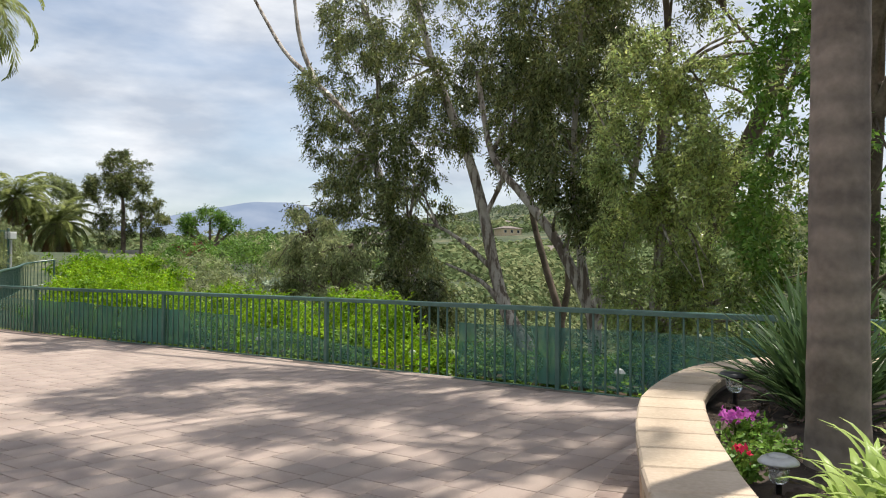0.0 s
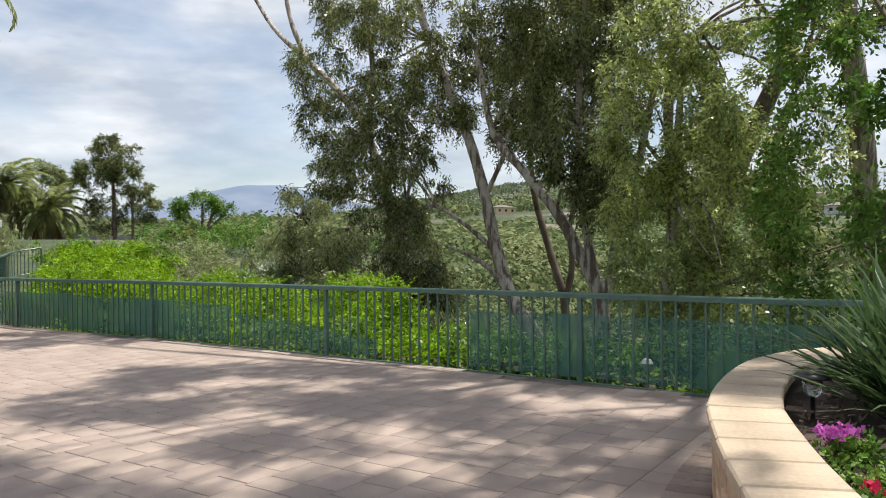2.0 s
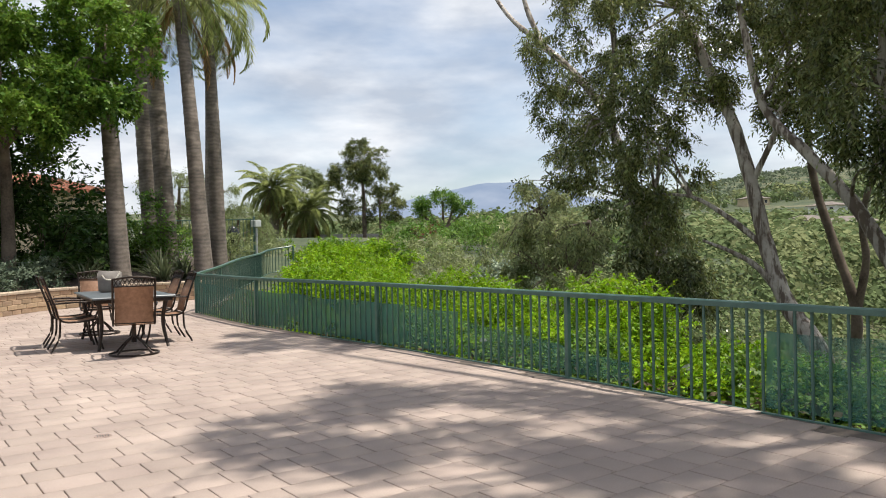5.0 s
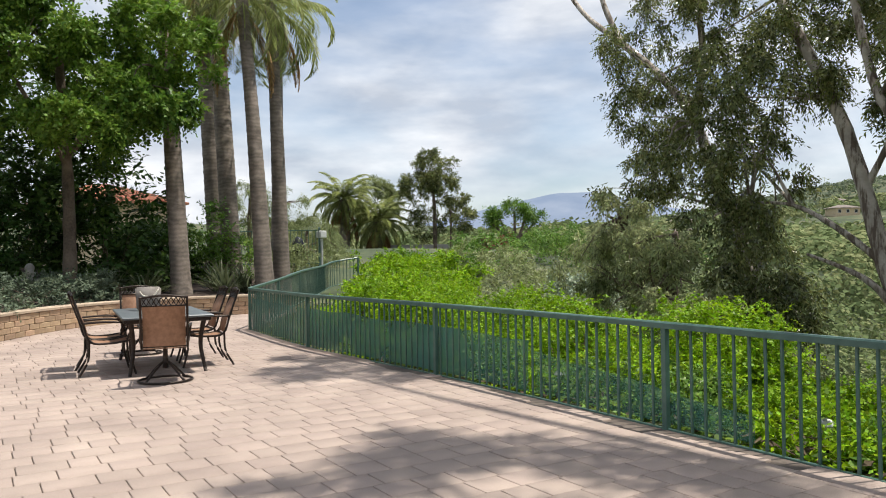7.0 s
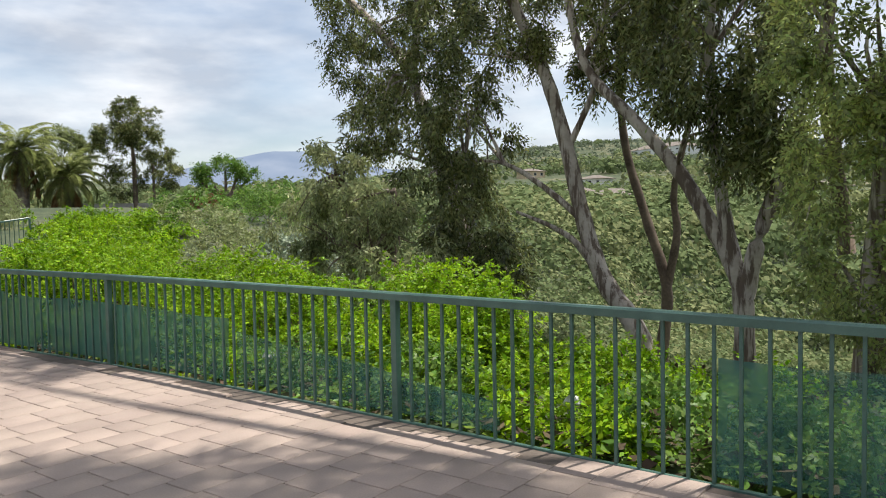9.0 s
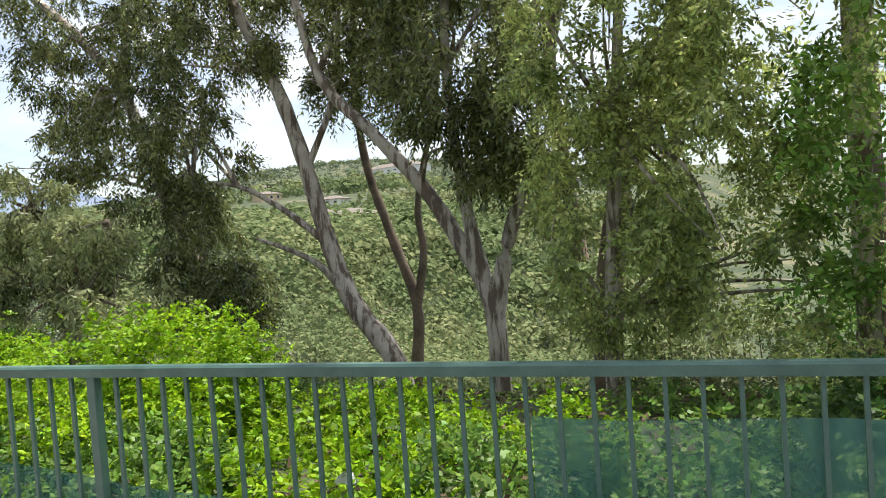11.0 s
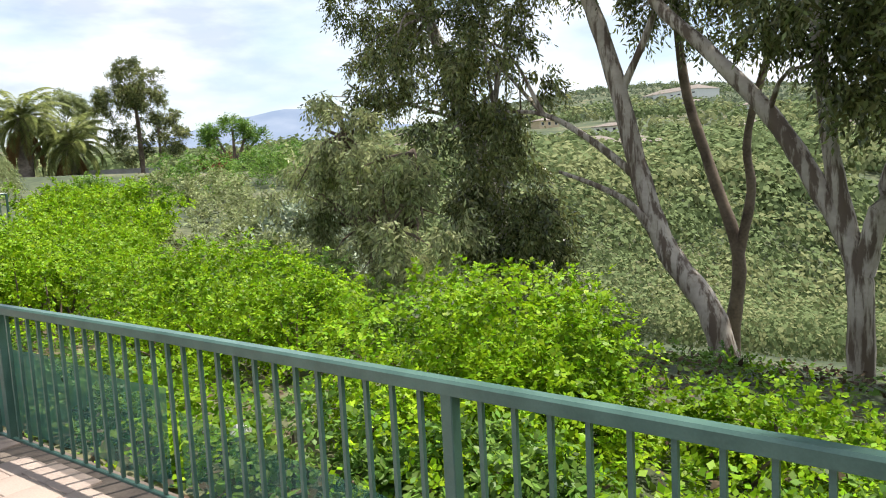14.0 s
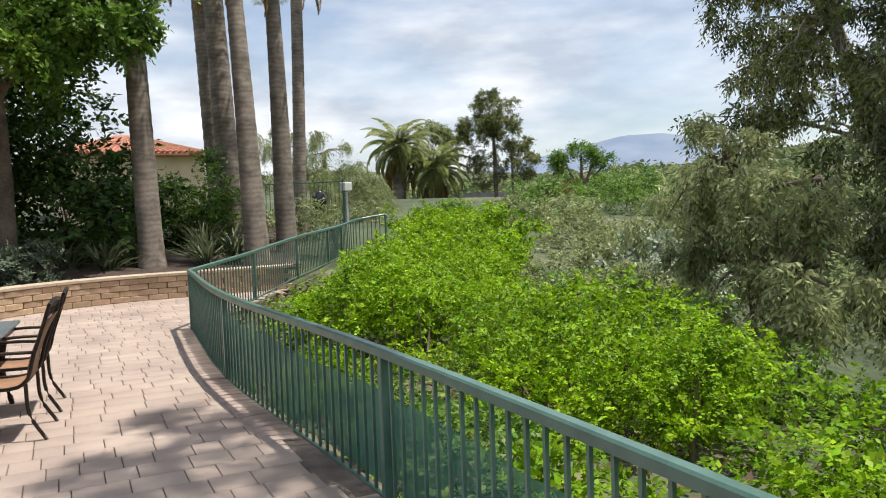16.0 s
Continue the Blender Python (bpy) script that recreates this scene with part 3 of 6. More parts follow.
soil_sheet("ground_bed", PLANTER, (1, 0.15, 0), 4.0, 0.43, 0.50, "dark bark mulch in the planter", M_SOIL)
soil_sheet("ground_garden", BACKWALL, (-1, 0.1, 0), 16.0, 0.38, 1.3, "dark leaf-strewn soil of the raised bed", M_SOIL)

# ---- fence ----
H = 0.85


def fence_run(name, line, posts, label, base=None, top=None, pitch=0.132, screens=()):
    """Line of (x, y, z at the foot); posts: distances along it."""
    ob = empty(name, line[0], label, "fence")
    o = Vector(line[0])
    cum = [0.0]
    for a, b in zip(line, line[1:]):
        cum.append(cum[-1] + (Vector(b) - Vector(a)).length)

    def at(s):
        k = max(i for i in range(len(cum) - 1) if cum[i] <= max(s, 0))
        t = (s - cum[k]) / (cum[k + 1] - cum[k])
        a, b = Vector(line[k]), Vector(line[k + 1])
        return a + (b - a) * t, math.atan2((b - a).y, (b - a).x)
    # rails
    for z, hh, nm in ((H - 0.02, 0.052, "top_rail"), (-0.01, 0.022, "bottom_rail")):
        bm = bmesh.new()
        prev = None
        for i, p in enumerate(line):
            d = (Vector(line[min(i + 1, len(line) - 1)]) - Vector(line[max(i - 1, 0)])).normalized()
            n = Vector((d.y, -d.x, 0)).normalized() * (0.030 if nm == "top_rail" else 0.013)
            c = Vector(p) - o + Vector((0, 0, z))
            prof = [c + n - Vector((0, 0, hh / 2)), c - n - Vector((0, 0, hh / 2)), c - n + Vector((0, 0, hh * 0.3)), c - n * 0.7 + Vector((0, 0, hh / 2)), c + n * 0.7 + Vector((0, 0, hh / 2)), c + n + Vector((0, 0, hh * 0.3))]
            ring = [bm.verts.new(q) for q in prof]
            if prev:
                for k in range(6):
                    bm.faces.new((prev[k], prev[(k + 1) % 6], ring[(k + 1) % 6], ring[k]))
            prev = ring
        bmesh.ops.recalc_face_normals(bm, faces=bm.faces)
        part(nm, bm, M_FENCE, ob)
    bm = bmesh.new()
    box(bm, (0, 0, H / 2 - 0.01), (0.0175, 0.0175, H - 0.03))
    picket = part("picket", bm, M_FENCE, ob)
    first = True
    bm = bmesh.new()
    box(bm, (0, 0, H / 2 - 0.03), (0.05, 0.05, H + 0.02), 0, 0.004)
    post = part("post", bm, M_FENCE, ob)
    n_post = 0
    for s in posts:
        p, a = at(s)
        q = post if n_post == 0 else new("post", post.data)
        q.parent = ob
        q.matrix_basis = pose(*(p - o), 0, 0, math.degrees(a))
        n_post += 1
    s = pitch
    while s < cum[-1] - 0.03:
        if min(abs(s - q) for q in posts) > 0.05:
            p, a = at(s)
            q = picket if first else new("picket", picket.data)
            first = False
            q.parent = ob
            q.matrix_basis = pose(*(p - o), 0, 0, math.degrees(a))
        s += pitch
    for s0, s1, h0, h1 in screens:
        v, f = [], []
        k = int((s1 - s0) / 0.03)
        for i in range(k + 1):
            s = s0 + (s1 - s0) * i / k
            p, a = at(s)
            n = Vector((-math.sin(a), math.cos(a), 0))
            hh = h0 + (h1 - h0) * i / k + 0.035 * noise.noise((s * 1.1, 0, 1))
            for j in range(4):
                z = 0.03 + hh * j / 3
                off = 0.034 + 0.020 * noise.noise((s * 2.6, z * 1.5, 0)) + 0.014 * noise.noise((s * 11.0, z * 2.0, 5))
                v.append((p + n * off + Vector((0, 0, z)) - o)[:])
        for i in range(k):
            for j in range(3):
                f.append((i * 4 + j, (i + 1) * 4 + j, (i + 1) * 4 + j + 1, i * 4 + j + 1))
        from_arrays("mesh_screen", v, f, M_SCREEN_DENSE if s1 - s0 > 8.5 else M_SCREEN, ob, "sagging dark green woven windscreen", smooth=True)
    return ob, cum


main_line = [(p.x, p.y, 0.0) for p in CURVE]
cumlen = [0.0]
for a, b in zip(CURVE, CURVE[1:]):
    cumlen.append(cumlen[-1] + (b - a).length)
post_s = [cumlen[i] for i in range(0, len(CURVE), 8)]
post_s[0], post_s[-1] = 0.02, post_s[-1] - 0.02
S_AT = lambda x: float(np.interp(x, [p.x for p in CURVE], cumlen))
fence_run("patio_fence", main_line, post_s, "green steel picket fence, woven windscreen tied low", screens=((0.05, S_AT(-9.2), 0.62, 0.52), (S_AT(-9.1), S_AT(-6.6), 0.42, 0.18), (S_AT(-5.3), S_AT(2.7), 0.60, 0.62)))
far_line = spline([(-18.1, 5.62, 0.0), (-20.6, 6.7, 0.10), (-23.1, 7.8, 0.24), (-25.6, 8.9, 0.32), (-27.4, 9.6, 0.36), (-28.3, 10.2, 0.48), (-28.5, 11.1, 0.6)], 4)
fence_run("garden_fence", [p[:] for p in far_line], [0.05, 2.75, 5.45, 8.2, 10.1, 12.2], "green steel picket fence climbing the bed")


def tall_fence():
    ob = empty("upper_fence", (-33.5, 5.5, 1.1), "dark green steel fence above the planted bed", "fence")
    o = Vector((-33.5, 5.5, 1.1))
    pts = [Vector((-34.5, 4.4, 1.1)), Vector((-33.6, 6.6, 1.1)), Vector((-32.4, 9.0, 1.1)), Vector((-31.5, 10.5, 1.1))]
    for z in (0.15, 1.45):
        bm = bmesh.new()
        tube(bm, [p - o + Vector((0, 0, z)) for p in pts], 0.022, 6)
        part("rail", bm, M_FENCE, ob)
    bm = bmesh.new()
    box(bm, (0, 0, 0.75), (0.02, 0.02, 1.45))
    base = part("picket", bm, M_FENCE, ob)
    k = 0
    for a, b in zip(pts, pts[1:]):
        n = int((b - a).length / 0.14)
        for i in range(n):
            q = base if k == 0 else new("picket", base.data)
            q.parent = ob
            q.matrix_basis = Matrix.Translation(a + (b - a) * i / n - o)
            k += 1
    bm = bmesh.new()
    box(bm, (0, 0, 0.78), (0.07, 0.07, 1.56), 0, 0.006)
    pst = part("post", bm, M_FENCE, ob)
    for i, p in enumerate(pts):
        q = pst if i == 0 else new("post", pst.data)
        q.parent = ob
        q.matrix_basis = Matrix.Translation(p - o)
    b = empty("control_box", (-31.56, 10.6, 1.0), "white utility box on a post beside the fence", "utility box")
    bm = bmesh.new()
    box(bm, (0, 0, 1.38), (0.3, 0.3, 0.28), 0.4, 0.02)
    part("housing", bm, M_WHITE, b)
    bm = bmesh.new()
    box(bm, (0, 0, 0.56), (0.09, 0.09, 1.3), 0.4, 0.008)
    part("stand", bm, M_LAMP, b)
    c = empty("draped_jacket", (-31.9, 9.75, 1.95), "dark cloth draped over the fence rail", "cloth")
    bm = bmesh.new()
    g = bmesh.ops.create_icosphere(bm, subdivisions=3, radius=1.0)["verts"]
    for v in g:
        k = 1 + 0.18 * noise.noise(v.co * 2.5)
        v.co = Vector((v.co.x * 0.17 * k, v.co.y * 0.24 * k, v.co.z * 0.36 * k - 0.02))
    part("cloth", bm, M_DARKG, c, smooth=True)


tall_fence()


# ---- furniture ----
def chair_proto(swivel=False):
    ob = empty("patio_chair", (0, 0, 0), "bronze metal patio chair with tan sling seat", "chair", "chairs round the patio table")
    # seat faces +x
    v, f = [], []
    n, w = 12, 0.23
    for i in range(n + 1):
        t = i / n
        x = 0.25 - 0.47 * t
        z = 0.435 - 0.03 * math.sin(t * math.pi) - 0.02 * t
        v += [(x, -w, z), (x, w, z), (x, -w, z - 0.008), (x, w, z - 0.008)]
    for i in range(n):
        a, b = i * 4, i * 4 + 4
        f += [(a, b, b + 1, a + 1), (a + 2, a + 3, b + 3, b + 2), (a, a + 2, b + 2, b), (a + 1, b + 1, b + 3, a + 3)]
    from_arrays("seat", v, f, M_SLING, ob, "tan sling seat", smooth=True)
    v, f = [], []
    for i in range(n + 1):
        t = i / n
        x = -0.23 - 0.17 * t + 0.03 * math.sin(t * math.pi)
        z = 0.44 + 0.46 * t
        v += [(x, -w, z), (x, w, z), (x - 0.008, -w, z - 0.003), (x - 0.008, w, z - 0.003)]
    for i in range(n):
        a, b = i * 4, i * 4 + 4
        f += [(a, b, b + 1, a + 1), (a + 2, a + 3, b + 3, b + 2), (a, a + 2, b + 2, b), (a + 1, b + 1, b + 3, a + 3)]
    from_arrays("backrest", v, f, M_SLING, ob, "tan sling backrest", smooth=True)
    bm = bmesh.new()
    for s in (-1, 1):
        tube(bm, spline([(0.27, s * 0.25, 0.43), (0.0, s * 0.25, 0.40), (-0.22, s * 0.25, 0.43), (-0.3, s * 0.25, 0.65), (-0.42, s * 0.25, 1.0)], 4), 0.014, 8)
    tube(bm, [(0.27, -0.25, 0.43), (0.27, 0.25, 0.43)], 0.013, 8)
    tube(bm, [(-0.21, -0.25, 0.43), (-0.21, 0.25, 0.43)], 0.011, 8)
    part("frame", bm, M_IRON, ob, smooth=True)
    bm = bmesh.new()
    tube(bm, spline([(-0.42, -0.26, 1.0), (-0.43, 0, 1.025), (-0.42, 0.26, 1.0)], 6), 0.014, 8)
    tube(bm, [(-0.385, -0.25, 0.905), (-0.385, 0.25, 0.905)], 0.010, 8)
    for k in range(9):
        y = -0.21 + k * 0.0525
        tube(bm, [(-0.39, y - 0.024, 0.915), (-0.42, y + 0.024, 1.0)], 0.006, 5)
        tube(bm, [(-0.39, y + 0.024, 0.915), (-0.42, y - 0.024, 1.0)], 0.006, 5)
    part("lattice_top", bm, M_IRON, ob, "cast lattice crest rail", smooth=True)
    for s in (-1, 1):
        bm = bmesh.new()
        tube(bm, spline([(-0.30, s * 0.26, 0.66), (-0.05, s * 0.29, 0.67), (0.16, s * 0.29, 0.65), (0.24, s * 0.28, 0.58), (0.2, s * 0.26, 0.44)], 5), 0.013, 8)
        part("armrest", bm, M_IRON, ob, smooth=True)
    if swivel:
        bm = bmesh.new()
        ring = [(0.30 * math.cos(a), 0.30 * math.sin(a), 0.018) for a in (2 * math.pi * k / 36 for k in range(37))]
        tube(bm, ring, 0.014, 8, False)
        part("base_ring", bm, M_IRON, ob, smooth=True)
        bm = bmesh.new()
        tube(bm, [(0, 0, 0.16), (0, 0, 0.40)], [0.035, 0.025], 12)
        part("pedestal", bm, M_IRON, ob, smooth=True)
        for k in range(4):
            a = math.pi / 4 + k * math.pi / 2
            bm = bmesh.new()
            tube(bm, spline([(0.02 * math.cos(a), 0.02 * math.sin(a), 0.24), (0.15 * math.cos(a), 0.15 * math.sin(a), 0.15), (0.30 * math.cos(a), 0.30 * math.sin(a), 0.02)], 4), 0.014, 8)
            part("leg", bm, M_IRON, ob, smooth=True)
    else:
        for sx, sy in ((1, -1), (1, 1), (-1, -1), (-1, 1)):
            bm = bmesh.new()
            tube(bm, spline([(sx * 0.23, sy * 0.25, 0.43), (sx * 0.245, sy * 0.255, 0.2), (sx * 0.30 + (0.0 if sx > 0 else -0.05), sy * 0.265, 0.0)], 4), 0.014, 8)
            part("leg", bm, M_IRON, ob, smooth=True)
    return ob


TT = 3.0      # the table's turn, degrees
TC = Vector((-13.45, 3.68, 0))


def round_table(dx, dy, face):
    a = radians(TT)
    p = TC + Vector((dx * math.cos(a) - dy * math.sin(a), dx * math.sin(a) + dy * math.cos(a), 0))
    return pose(p.x, p.y, 0.0, 0, 0, TT + face)


side_chair = chair_proto()
side_chair.matrix_basis = round_table(0.40, -0.66, 90)
copy_thing(side_chair, round_table(-0.26, -0.68, 87))
copy_thing(side_chair, round_table(0.22, 0.54, -92))
copy_thing(side_chair, round_table(-0.60, 0.54, -88))
swivel = chair_proto(True)
swivel.name = "swivel_chair"
tagged(swivel, "bronze swivel patio chair with tan sling, ring base")
swivel.matrix_basis = round_table(1.48, -0.10, 172)
copy_thing(swivel, round_table(-1.50, -0.12, 2))

table = empty("patio_table", TC, "dark slate-topped rectangular patio table with bronze legs", "table")
table.rotation_euler = (0, 0, radians(TT))
bm = bmesh.new()
box(bm, (0, 0, 0.715), (2.05, 1.08, 0.03), 0, 0.008)
part("tabletop", bm, M_TABLE, table)
bm = bmesh.new()
for sy in (-1, 1):
    box(bm, (0, sy * 0.50, 0.675), (1.9, 0.025, 0.05), 0, 0.004)
for sx in (-1, 1):
    box(bm, (sx * 0.96, 0, 0.675), (0.025, 0.98, 0.05), 0, 0.004)
part("apron", bm, M_IRON, table)
for sx in (-1, 1):
    for sy in (-1, 1):
        bm = bmesh.new()
        tube(bm, spline([(sx * 0.88, sy * 0.44, 0.70), (sx * 0.82, sy * 0.40, 0.35), (sx * 0.90, sy * 0.45, 0.0)], 5), [0.032 - 0.001 * k for k in range(11)], 10)
        part("leg", bm, M_IRON, table, smooth=True)

bag = empty("tote_bag", (-13.9, 3.55, 0.732), "grey woven tote bag with white rope handles on the table", "bag")
bm = bmesh.new()
g = bmesh.ops.create_cube(bm, size=1.0)["verts"]
for v in g:
    k = 1.0 if v.co.z < 0 else 1.12
    v.co = Vector((v.co.x * 0.2 * k, v.co.y * 0.30 * k, 0.16 + v.co.z * 0.32))
bmesh.ops.bevel(bm, geom=list(bm.edges), offset=0.02, segments=2, affect="EDGES")
part("body", bm, M_BAG, bag, smooth=True)
for s in (-1, 1):
    bm = bmesh.new()
    tube(bm, spline([(s * 0.115, -0.12, 0.27), (s * 0.125, -0.06, 0.20), (s * 0.125, 0.06, 0.20), (s * 0.115, 0.12, 0.27), (s * 0.08, 0.14, 0.31)], 5), 0.011, 6)
    part("rope_handle", bm, M_ROPE, bag, "white rope handle", smooth=True)

DRAIN = (-7.4, 2.9)
drain = empty("floor_drain", (DRAIN[0], DRAIN[1], 0.002), "small round bronze drain grate in the paving", "drain")
bm = bmesh.new()
lathe(bm, [(0.06, 0.0), (0.06, 0.002), (0.056, 0.003), (0.0555, 0.002)], 24)
part("grate", bm, M_BAND, drain)
for k in range(5):
    bm = bmesh.new()
    box(bm, (0, -0.036 + k * 0.018, 0.003), (0.07, 0.006, 0.002))
    part("slot", bm, M_LAMPB, drain)

fnt = empty("garden_fountain", (-24.2, 1.15, 0.40), "weathered grey cast-stone tiered fountain in the bed", "fountain")
bm = bmesh.new()
lathe(bm, [(0.22, 0), (0.24, 0.06), (0.16, 0.10), (0.10, 0.28), (0.13, 0.36), (0.13, 0.40)], 20)
part("pedestal", bm, M_STONE, fnt, smooth=True)
bm = bmesh.new()
lathe(bm, [(0.12, 0.40), (0.30, 0.48), (0.40, 0.58), (0.41, 0.62), (0.37, 0.62), (0.28, 0.55), (0.1, 0.53)], 24)
part("basin", bm, M_STONE, fnt, smooth=True)
bm = bmesh.new()
lathe(bm, [(0.09, 0.53), (0.07, 0.66), (0.14, 0.74), (0.17, 0.79), (0.09, 0.80), (0.12, 0.88), (0.10, 0.96), (0.03, 1.02)], 18)
part("finial", bm, M_STONE, fnt, smooth=True)


def path_light(loc, mat, label, s=1.0):
    ob = empty("path_light", loc, label, "lamp", "garden path lights")
    bm = bmesh.new()
    lathe(bm, [(0.095 * s, 0.272 * s), (0.108 * s, 0.278 * s), (0.108 * s, 0.286 * s), (0.09 * s, 0.306 * s), (0.062 * s, 0.318 * s), (0.060 * s, 0.314 * s), (0.052 * s, 0.314 * s), (0.050 * s, 0.324 * s), (0.02 * s, 0.328 * s)], 28)
    part("cap", bm, mat, ob, smooth=True)
    bm = bmesh.new()
    lathe(bm, [(0.035 * s, 0.17 * s), (0.05 * s, 0.19 * s), (0.058 * s, 0.268 * s), (0.03 * s, 0.269 * s)], 20)
    part("lens", bm, M_GLASS, ob, smooth=True)
    bm = bmesh.new()
    tube(bm, [(0, 0, -0.12), (0, 0, 0.17 * s)], 0.012, 8)
    part("stake", bm, M_LAMPB, ob, smooth=True)


M_GLASS = bpy.data.materials.new("clear_plastic")
M_GLASS.use_nodes = True
gb = M_GLASS.node_tree.nodes["Principled BSDF"]
gb.inputs["Base Color"].default_value, gb.inputs["Roughness"].default_value = (0.85, 0.87, 0.87, 1), 0.12
gb.inputs["Transmission Weight"].default_value = 0.85
path_light((-0.46, 3.93, 0.36), M_LAMP, "silver domed solar path light in the mulch", 0.68)
path_light((-1.24, 5.43, 0.40), M_LAMPB, "black capped path light behind the planter wall", 0.85)


def hang_light(x, y, z):
    ob = empty("lantern", (x, y, z), "pale metal garden lantern on a stake outside the fence", "lamp", "lanterns below the fence")
    bm = bmesh.new()
    lathe(bm, [(0.062, 0.13), (0.066, 0.14), (0.04, 0.175), (0.01, 0.19)], 8)
    part("roof", bm, M_LAMP, ob)
    bm = bmesh.new()
    lathe(bm, [(0.03, 0.05), (0.05, 0.128), (0.04, 0.13)], 8)
    part("lens", bm, M_LAMP, ob)
    bm = bmesh.new()
    tube(bm, [(0, 0, -0.25), (0, 0, 0.06)], 0.010, 8)
    part("stake", bm, M_LAMPB, ob)


for x in (-3.62, -6.45, -9.4):
    y = float(np.interp(x, [p.x for p in CURVE], [p.y for p in CURVE])) + 0.55
    hang_light(x, y, float(ground_z(x, y)) + 0.12)

# ---- palms ----
def frond_arrays(root, az, el, length, droop, pairs, leaflet, lw):
    """An arching feather frond: rachis points and leaflet quads."""
    n = 14
    pts = []
    p = np.array(root, float)
    e = el
    for i in range(n + 1):
        pts.append(p.copy())
        d = np.array([math.cos(az) * math.cos(e), math.sin(az) * math.cos(e), math.sin(e)])
        p = p + d * length / n
        e -= droop / n * (0.5 + 1.1 * i / n)
    pts = np.array(pts)
    t = np.linspace(0.12, 1.0, pairs)
    idx = t * n
    base = np.stack([np.interp(idx, np.arange(n + 1), pts[:, k]) for k in range(3)], 1)
    tang = np.gradient(base, axis=0)
    tang /= np.linalg.norm(tang, axis=1)[:, None]
    side = np.cross(tang, np.array([0, 0, 1.0]))
    side /= np.linalg.norm(side, axis=1)[:, None] + 1e-9
    prof = np.sin(np.clip(t, 0.0, 1) * np.pi * 0.85 + 0.35)[:, None]
    V = []
    for s in (-1, 1):
        ax = side * s * 0.85 + tang * 0.55 + np.array([0, 0, -0.35]) + rng.normal(0, 0.08, base.shape)
        ax /= np.linalg.norm(ax, axis=1)[:, None]
        wv = np.cross(ax, side * s + np.array([0, 0, 1.0]))
        wv /= np.linalg.norm(wv, axis=1)[:, None] + 1e-9
        L = leaflet * prof * rng.uniform(0.85, 1.1, (pairs, 1))
        tip = base + ax * L + np.array([0, 0, -0.18]) * L
        mid = base + ax * L * 0.5
        q = np.stack([base, mid + wv * lw, tip, mid - wv * lw], 1)
        V.append(q.reshape(-1, 3))
    return pts, np.concatenate(V)


def palm(name, base, top, r0, r1, label, fronds, length, droop, leaflet, lw, dead=0, crown_el=(-0.5, 1.3), pairs=46, rings=True, group=""):
    ob = empty(name, base, label, "palm tree", group)
    o, tp = Vector(base), Vector(top)
    h = (tp - o).length
    bm = bmesh.new()
    n = max(10, int(h / 0.11))
    pts, rr = [], []
    for i in range(n + 1):
        t = i / n
        pts.append((tp - o) * t + Vector((0.12 * math.sin(t * 3), 0.08 * math.sin(t * 2.2), 0)) * (1 - t) * t * 4 * 0.4 + Vector((0, 0, -0.25 * (1 - t))))
        r = r0 + (r1 - r0) * min(1, t * 1.4)
        r *= 1.0 + (0.25 * math.exp(-t * h / 0.35)) + (0.03 if (i % 3 == 0 and rings) else 0)
        rr.append(r)
    tube(bm, pts, rr, 18)
    part("trunk", bm, M_PALMT, ob, smooth=True)
    lr = random.Random(int(abs(base[0] * 31)))
    def frond(pts, lv, nm, mat):
        k = len(pts)
        rr = 0.03 * (1 - 0.85 * np.arange(k) / (k - 1))[:, None]
        up = np.array([0, 0, 1.0])
        tg = np.gradient(pts, axis=0)
        sd = np.cross(tg, up)
        sd /= np.linalg.norm(sd, axis=1)[:, None] + 1e-9
        ring = np.stack([pts + sd * rr, pts + up * rr, pts - sd * rr, pts - up * rr], 1).reshape(-1, 3)
        f = []
        for i in range(k - 1):
            for q in range(4):
                f.append((i * 4 + q, i * 4 + (q + 1) % 4, i * 4 + 4 + (q + 1) % 4, i * 4 + 4 + q))
        v = np.concatenate([ring, lv])
        f = np.concatenate([np.array(f), np.arange(len(lv)).reshape(-1, 4) + len(ring)])
        from_arrays(nm, v, f, mat, ob)

    for k in range(fronds):
        az = k * 2.39996 + lr.uniform(-0.2, 0.2)
        el = crown_el[0] + (crown_el[1] - crown_el[0]) * ((k + 0.5) / fronds)
        pts, lv = frond_arrays(tp - o, az, el, length * lr.uniform(0.85, 1.1), droop * lr.uniform(0.8, 1.2), pairs, leaflet, lw)
        frond(pts, lv, "frond", L_PALM)
    if dead:
        for k in range(dead):
            az = lr.uniform(0, 6.28)
            pts, lv = frond_arrays(tp - o + Vector((0, 0, -0.3)), az, -0.9, length * lr.uniform(0.8, 1.0), 0.9, pairs, leaflet * 0.8, lw)
            frond(pts, lv, "dead_frond", L_DEAD)
    return ob


